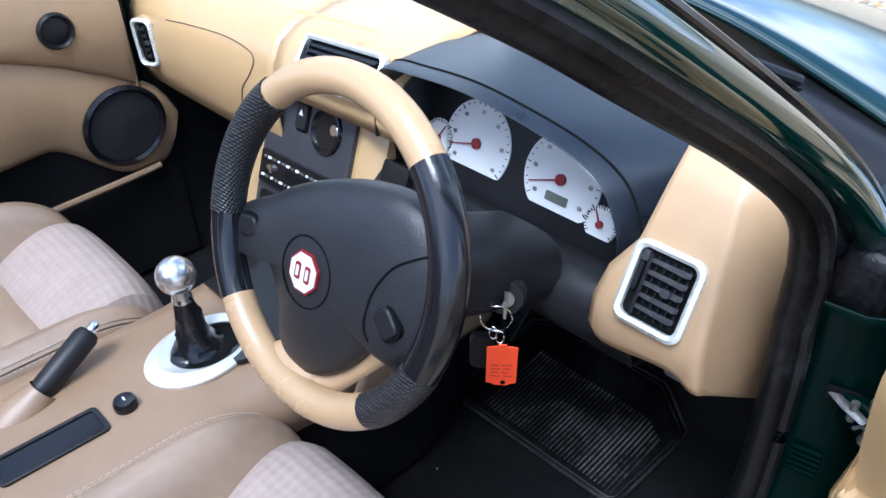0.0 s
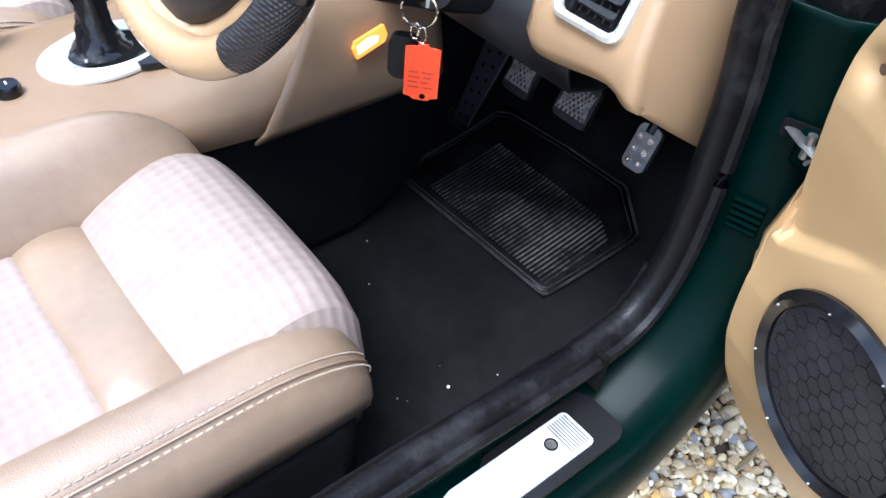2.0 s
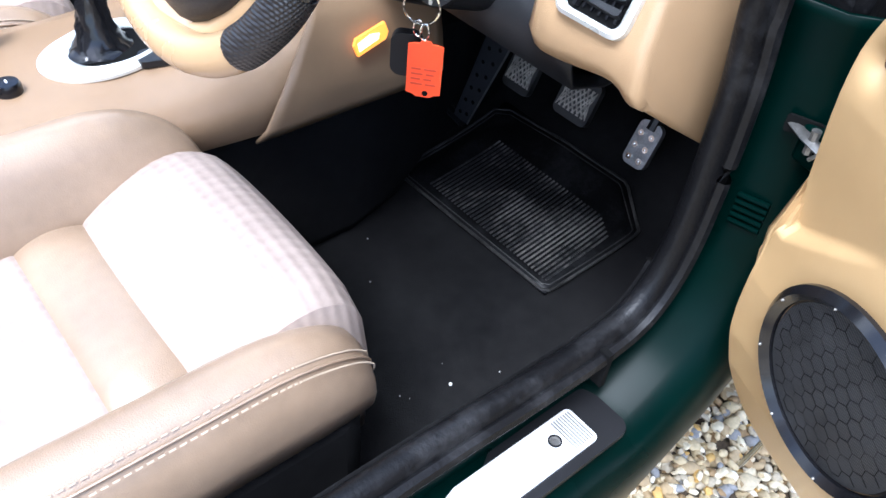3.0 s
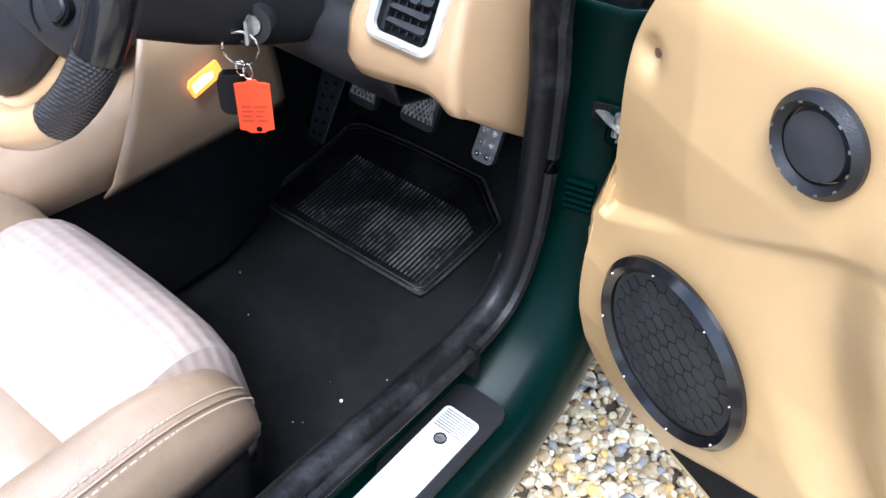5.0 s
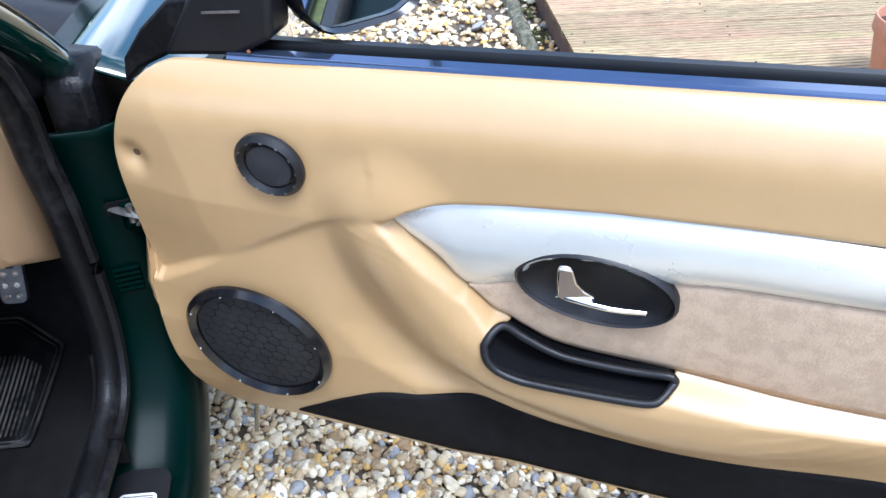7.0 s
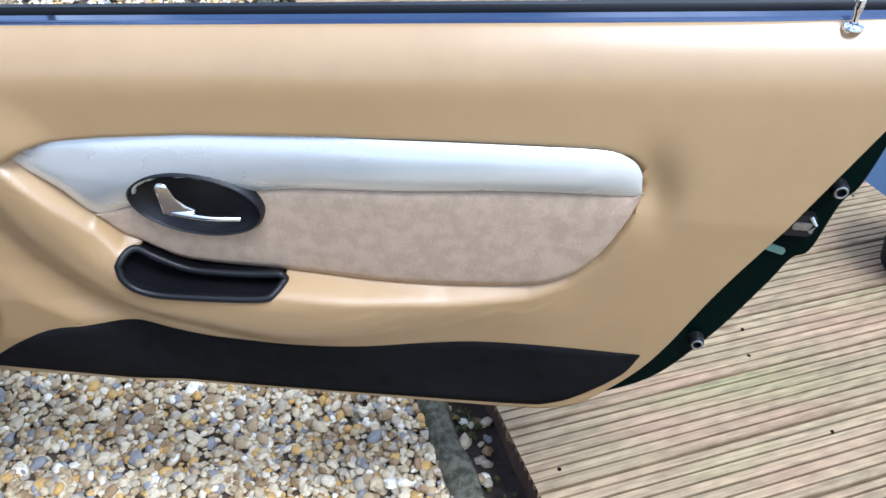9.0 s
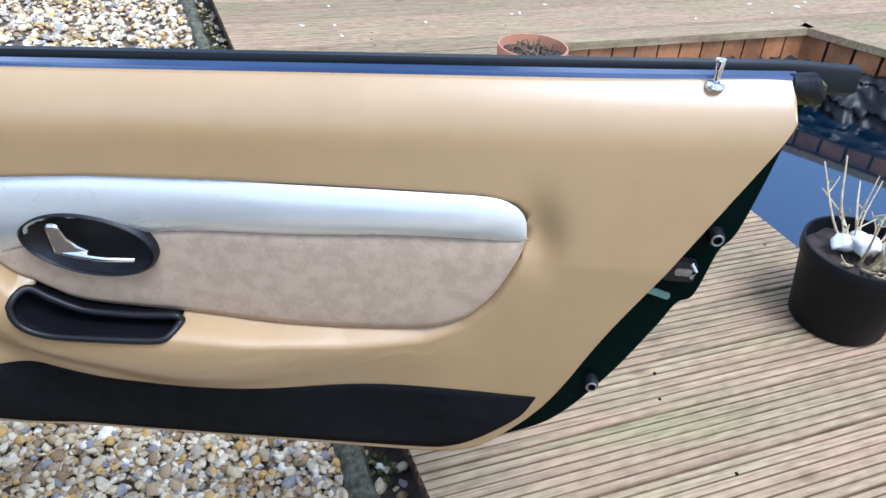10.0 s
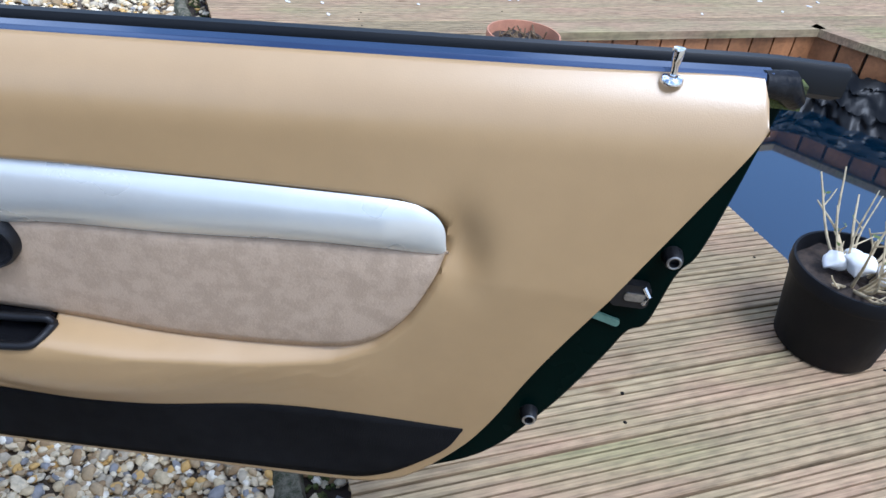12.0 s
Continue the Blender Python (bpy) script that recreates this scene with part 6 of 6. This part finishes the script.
part("bulb", plate([(-0.018, -0.006), (0.012, -0.005), (0.016, 0.001), (0.004, 0.006), (-0.016, 0.004)], lampm @ pose(-0.003, 0.001, 0), 0.004, 0.0048), CORE, lamp, "bright lamp centre")
part("lens", plate([(-0.024, -0.010), (0.018, -0.0095), (0.025, -0.003), (0.025, 0.010), (-0.018, 0.0105), (-0.024, 0.004)], lampm, -0.002, 0.004), LAMP, lamp, "glowing orange lens")

# ---- pedals, mat ----
def pedal(x, z, w, h, name, label, y=1.045, studs=True):
    t = thing(name, (x, y, z), label, "pedal", "foot pedals")
    m = framed((x, y, z), (1, 0, 0), (0, 0.42, 0.9))
    p = part("pad", plate(rounded(w, h, 0.010), m, -0.008, 0.002), material("worn_pad", (0.03, 0.028, 0.026), 0.5, vary=0.3, scale=60) if studs else STEEL, t)
    if studs:
        bars = []
        for s in (-1, 1):
            for k in range(-4, 5):
                bars.append(plate(rounded(0.0022, h * 0.8, 0.0008, 1), m @ pose(0.011 * k * 0.8, 0, 0, 0, 0, 35 * s) , 0.002, 0.004))
        inside = []
        for v, q in bars:
            inside.append(([m @ Vector((min(w / 2 - 0.004, max(-w / 2 + 0.004, (m.inverted() @ a).x)), min(h / 2 - 0.004, max(-h / 2 + 0.004, (m.inverted() @ a).y)), (m.inverted() @ a).z)) for a in v], q))
        tagged(part("grip_pad", join(*inside), WORN, p, "worn bright cross-hatch"), kind="stuff")
    else:
        for a in (-0.009, 0.009):
            for b in (-0.022, -0.004, 0.014):
                part("stud", lathe([(0.0045, 0.002), (0.0045, 0.005), (0.002, 0.005), (0.0018, 0.003), (0.0001, 0.003)], 12, m @ pose(a, b, 0)), CHROME, p)
    part("arm", tube([(x, y + 0.01, z + 0.3 * h), (x, y + 0.09, z + 0.16), (x, y + 0.10, z + 0.3)], 0.008, 8), BLACK, t)
    return t


pedal(0.127, 0.428, 0.058, 0.072, "clutch_pedal", "worn black clutch pedal pad")
pedal(0.240, 0.436, 0.066, 0.066, "brake_pedal", "worn black brake pedal pad")
pedal(0.366, 0.430, 0.038, 0.066, "throttle_pedal", "drilled metal throttle pedal", studs=False)
rest = thing("foot_rest", (0.03, 1.05, 0.35), "black metal foot rest beside the clutch", "foot rest")
REST = [Vector(q) for q in ((0.026, 1.0, 0.302), (0.063, 1.0, 0.307), (0.143, 1.0, 0.497), (0.083, 1.0, 0.477))]
part("rest_plate", prism(REST, (0, 0, 0), (0, 0.004, 0)), PANEL, rest, "grey metal plate with drilled holes")
part("rest_edge", tube([REST[1], REST[2]], 0.0016, 6), STEEL, rest, "bright worn edge")
part("rest_foot", tube([REST[0] + Vector((-0.022, 0.006, 0.004)), REST[0] + Vector((0.02, 0.006, -0.004))], 0.009, 8), BLACK, rest)
for k in range(12):
    u, v = 0.3 + 0.4 * (k % 2), 0.10 + 0.155 * (k // 2)
    c = REST[0].lerp(REST[1], u).lerp(REST[3].lerp(REST[2], u), v)
    part("drilled_hole", plate(oval(0.0034, 0.0034, 12), framed(c, (0.9, 0, 0.3), (-0.3, 0, 0.9)), 0.0, 0.0008), HOLE, rest)
part("rest_stay", tube([(0.11, 1.008, 0.47), (0.12, 1.06, 0.56)], 0.008, 8), BLACK, rest)


def floor_z(y):
    return float(np.interp(y, prof[:, 0], prof[:, 1]))


mat = thing("floor_mat", (0.22, 1.0, 0.25), "dusty black ribbed rubber floor mat", "floor mat")
MAT = [(0.055, 0.873), (0.20, 0.876), (0.374, 0.880), (0.383, 0.888), (0.393, 1.052), (0.391, 1.062), (0.322, 1.110), (0.312, 1.114), (0.18, 1.112), (0.06, 1.104), (0.036, 1.09), (0.036, 0.89)]
rows = []
for v in np.linspace(0, 1, 16):
    y = 0.879 + 0.233 * v
    xr = np.interp(y, [0.88, 1.056, 1.112], [0.382, 0.392, 0.314])
    rows.append([(0.038 + (xr - 0.038) * u, y, floor_z(y) + 0.008) for u in np.linspace(0, 1, 12)])
part("mat_sheet", sheet(rows[::-1]), RUBBER, mat, "black rubber mat", solid=0.005)
ends = MAT + MAT[:1]
edge_l = [(xa + (xb - xa) * k / 8, ya + (yb - ya) * k / 8) for (xa, ya), (xb, yb) in zip(ends[:-1], ends[1:]) for k in range(8)]
part("mat_border", tube([(x, y, floor_z(y) + 0.008) for x, y in edge_l], 0.0026, 8, loop=True, flat=0.8), SCUFF, mat)
part("mat_bead", tube([(0.215 + (x - 0.215) * 0.955, 0.995 + (y - 0.995) * 0.93, floor_z(0.995 + (y - 0.995) * 0.93) + 0.0085) for x, y in edge_l], 0.0009, 6, loop=True), SCUFF, mat)
ribs = []
for k in range(36):
    x = 0.100 + 0.0076 * k
    y1 = min(1.045, 1.045 - max(0.0, x - 0.33) * 0.6)
    ys = np.linspace(0.897, y1, 7)
    ribs.append(tube([(x, y, floor_z(y) + 0.0088) for y in ys], 0.0017, 5))
tagged(part("mat_ribs", join(*ribs), DUSTY, mat, "worn dusty ribs"), kind="stuff")
crumbs = []
rng = np.random.default_rng(21)
for k in range(9):
    x, y = rng.uniform(0.1, 0.54), rng.uniform(0.55, 0.86)
    crumbs.append(ball((x, y, floor_z(y) + 0.003), 0.0009 * rng.uniform(0.5, 1.3), 4, 6))
crumbs.append(ball((0.421, 0.674, floor_z(0.674) + 0.003), 0.0025, 4, 6))
fixed("floor_grit", join(*crumbs), CHALK, "specks of pale grit on the black carpet", "grit", "stuff")

# ---- passenger door, closed ----
pdoor = part("door", box((-0.79, -0.46, 0.24), (-0.702, 0.80, 0.89)), GREEN, car, "closed dark green door with a beige inner panel", bevel=0.01)
rows = []
for y in np.linspace(-0.45, 0.800, 80):
    crease = float(np.interp(y, [0.2, 0.518, 0.604, 0.692, 0.76, 0.80], [0.80, 0.773, 0.741, 0.696, 0.655, 0.60]))
    low = 0.485 + 0.10 * float(step(0.70 - y, 0.16)) + (0.16 * max(0.0, (y - 0.75) / 0.05) ** 2 * 0.5 if y > 0.75 else 0.0)
    shelf = 0.020 * float(step(0.56 - y, 0.14))
    rows.append([(-0.70, y, low), (-0.690 + shelf, y, low + 0.004), (-0.680 + shelf, y, low + 0.018), (-0.678, y, 0.5 * (low + crease)), (-0.680, y, crease - 0.012), (-0.686, y, crease - 0.003)] + [(x, min(y, 0.735), max(z, crease + e)) for x, z, e in ((-0.676, 0.0, 0.0), (-0.668, 0.0, 0.008), (-0.666, 0.80, 0.012), (-0.675, 0.87, 0.02), (-0.70, 0.90, 0.03), (-0.74, 0.905, 0.035))])
part("door_panel", sheet(rows[::-1]), HALFSHADE, pdoor, "beige moulded door panel", solid=0.006, angle=50)
part("map_pocket", tube([(-0.672, y, z) for y, z in curve([(-0.40, 0.450), (0.2, 0.462), (0.482, 0.473), (0.658, 0.482), (0.74, 0.488)], 30)], 0.007, 8), SHADETRIM, pdoor, "beige lip of the dark map pocket")
part("kick_carpet", box((-0.702, -0.45, 0.25), (-0.694, 0.79, 0.64)), CARPET, pdoor)
m = framed((-0.6725, 0.690, 0.592), (0, 1, 0.0), (0.05, 0, 1))
ps = part("speaker_ring", ring(oval(0.082, 0.082, 48), oval(0.070, 0.070, 48), m, 0.006, 0.005), GLOSSBLACK, pdoor, "black door loudspeaker")
part("grille", lathe([(0.0001, 0.006), (0.05, 0.005), (0.072, 0.002)], 40, m), MESH, ps)
m = framed((-0.661, 0.612, 0.802), (0, 1, 0), (0.0, 0, 1))
pt = part("tweeter_ring", ring(oval(0.032, 0.032, 40), oval(0.024, 0.024, 40), m, 0.004, 0.005), BLACK, pdoor, "small black tweeter")
part("grille", lathe([(0.0001, 0.006), (0.015, 0.005), (0.024, 0.002)], 40, m), BLACK, pt)
part("door_gap", tube([(-0.668, 0.737, 0.685), (-0.664, 0.737, 0.80), (-0.672, 0.737, 0.89)], 0.0035, 6), HOLE, pdoor)
pillar_far = part("far_pillar", tube([(-q[0] - 0.08, q[1], q[2]) for q in pil], 0.024, 12), GLOSSBLACK, car)
part("header_rail", tube(curve([(0.535, 0.22, 1.275), (0.25, 0.27, 1.29), (-0.04, 0.29, 1.295), (-0.33, 0.27, 1.29), (-0.615, 0.22, 1.275)], 20), 0.024, 12), GLOSSBLACK, car)
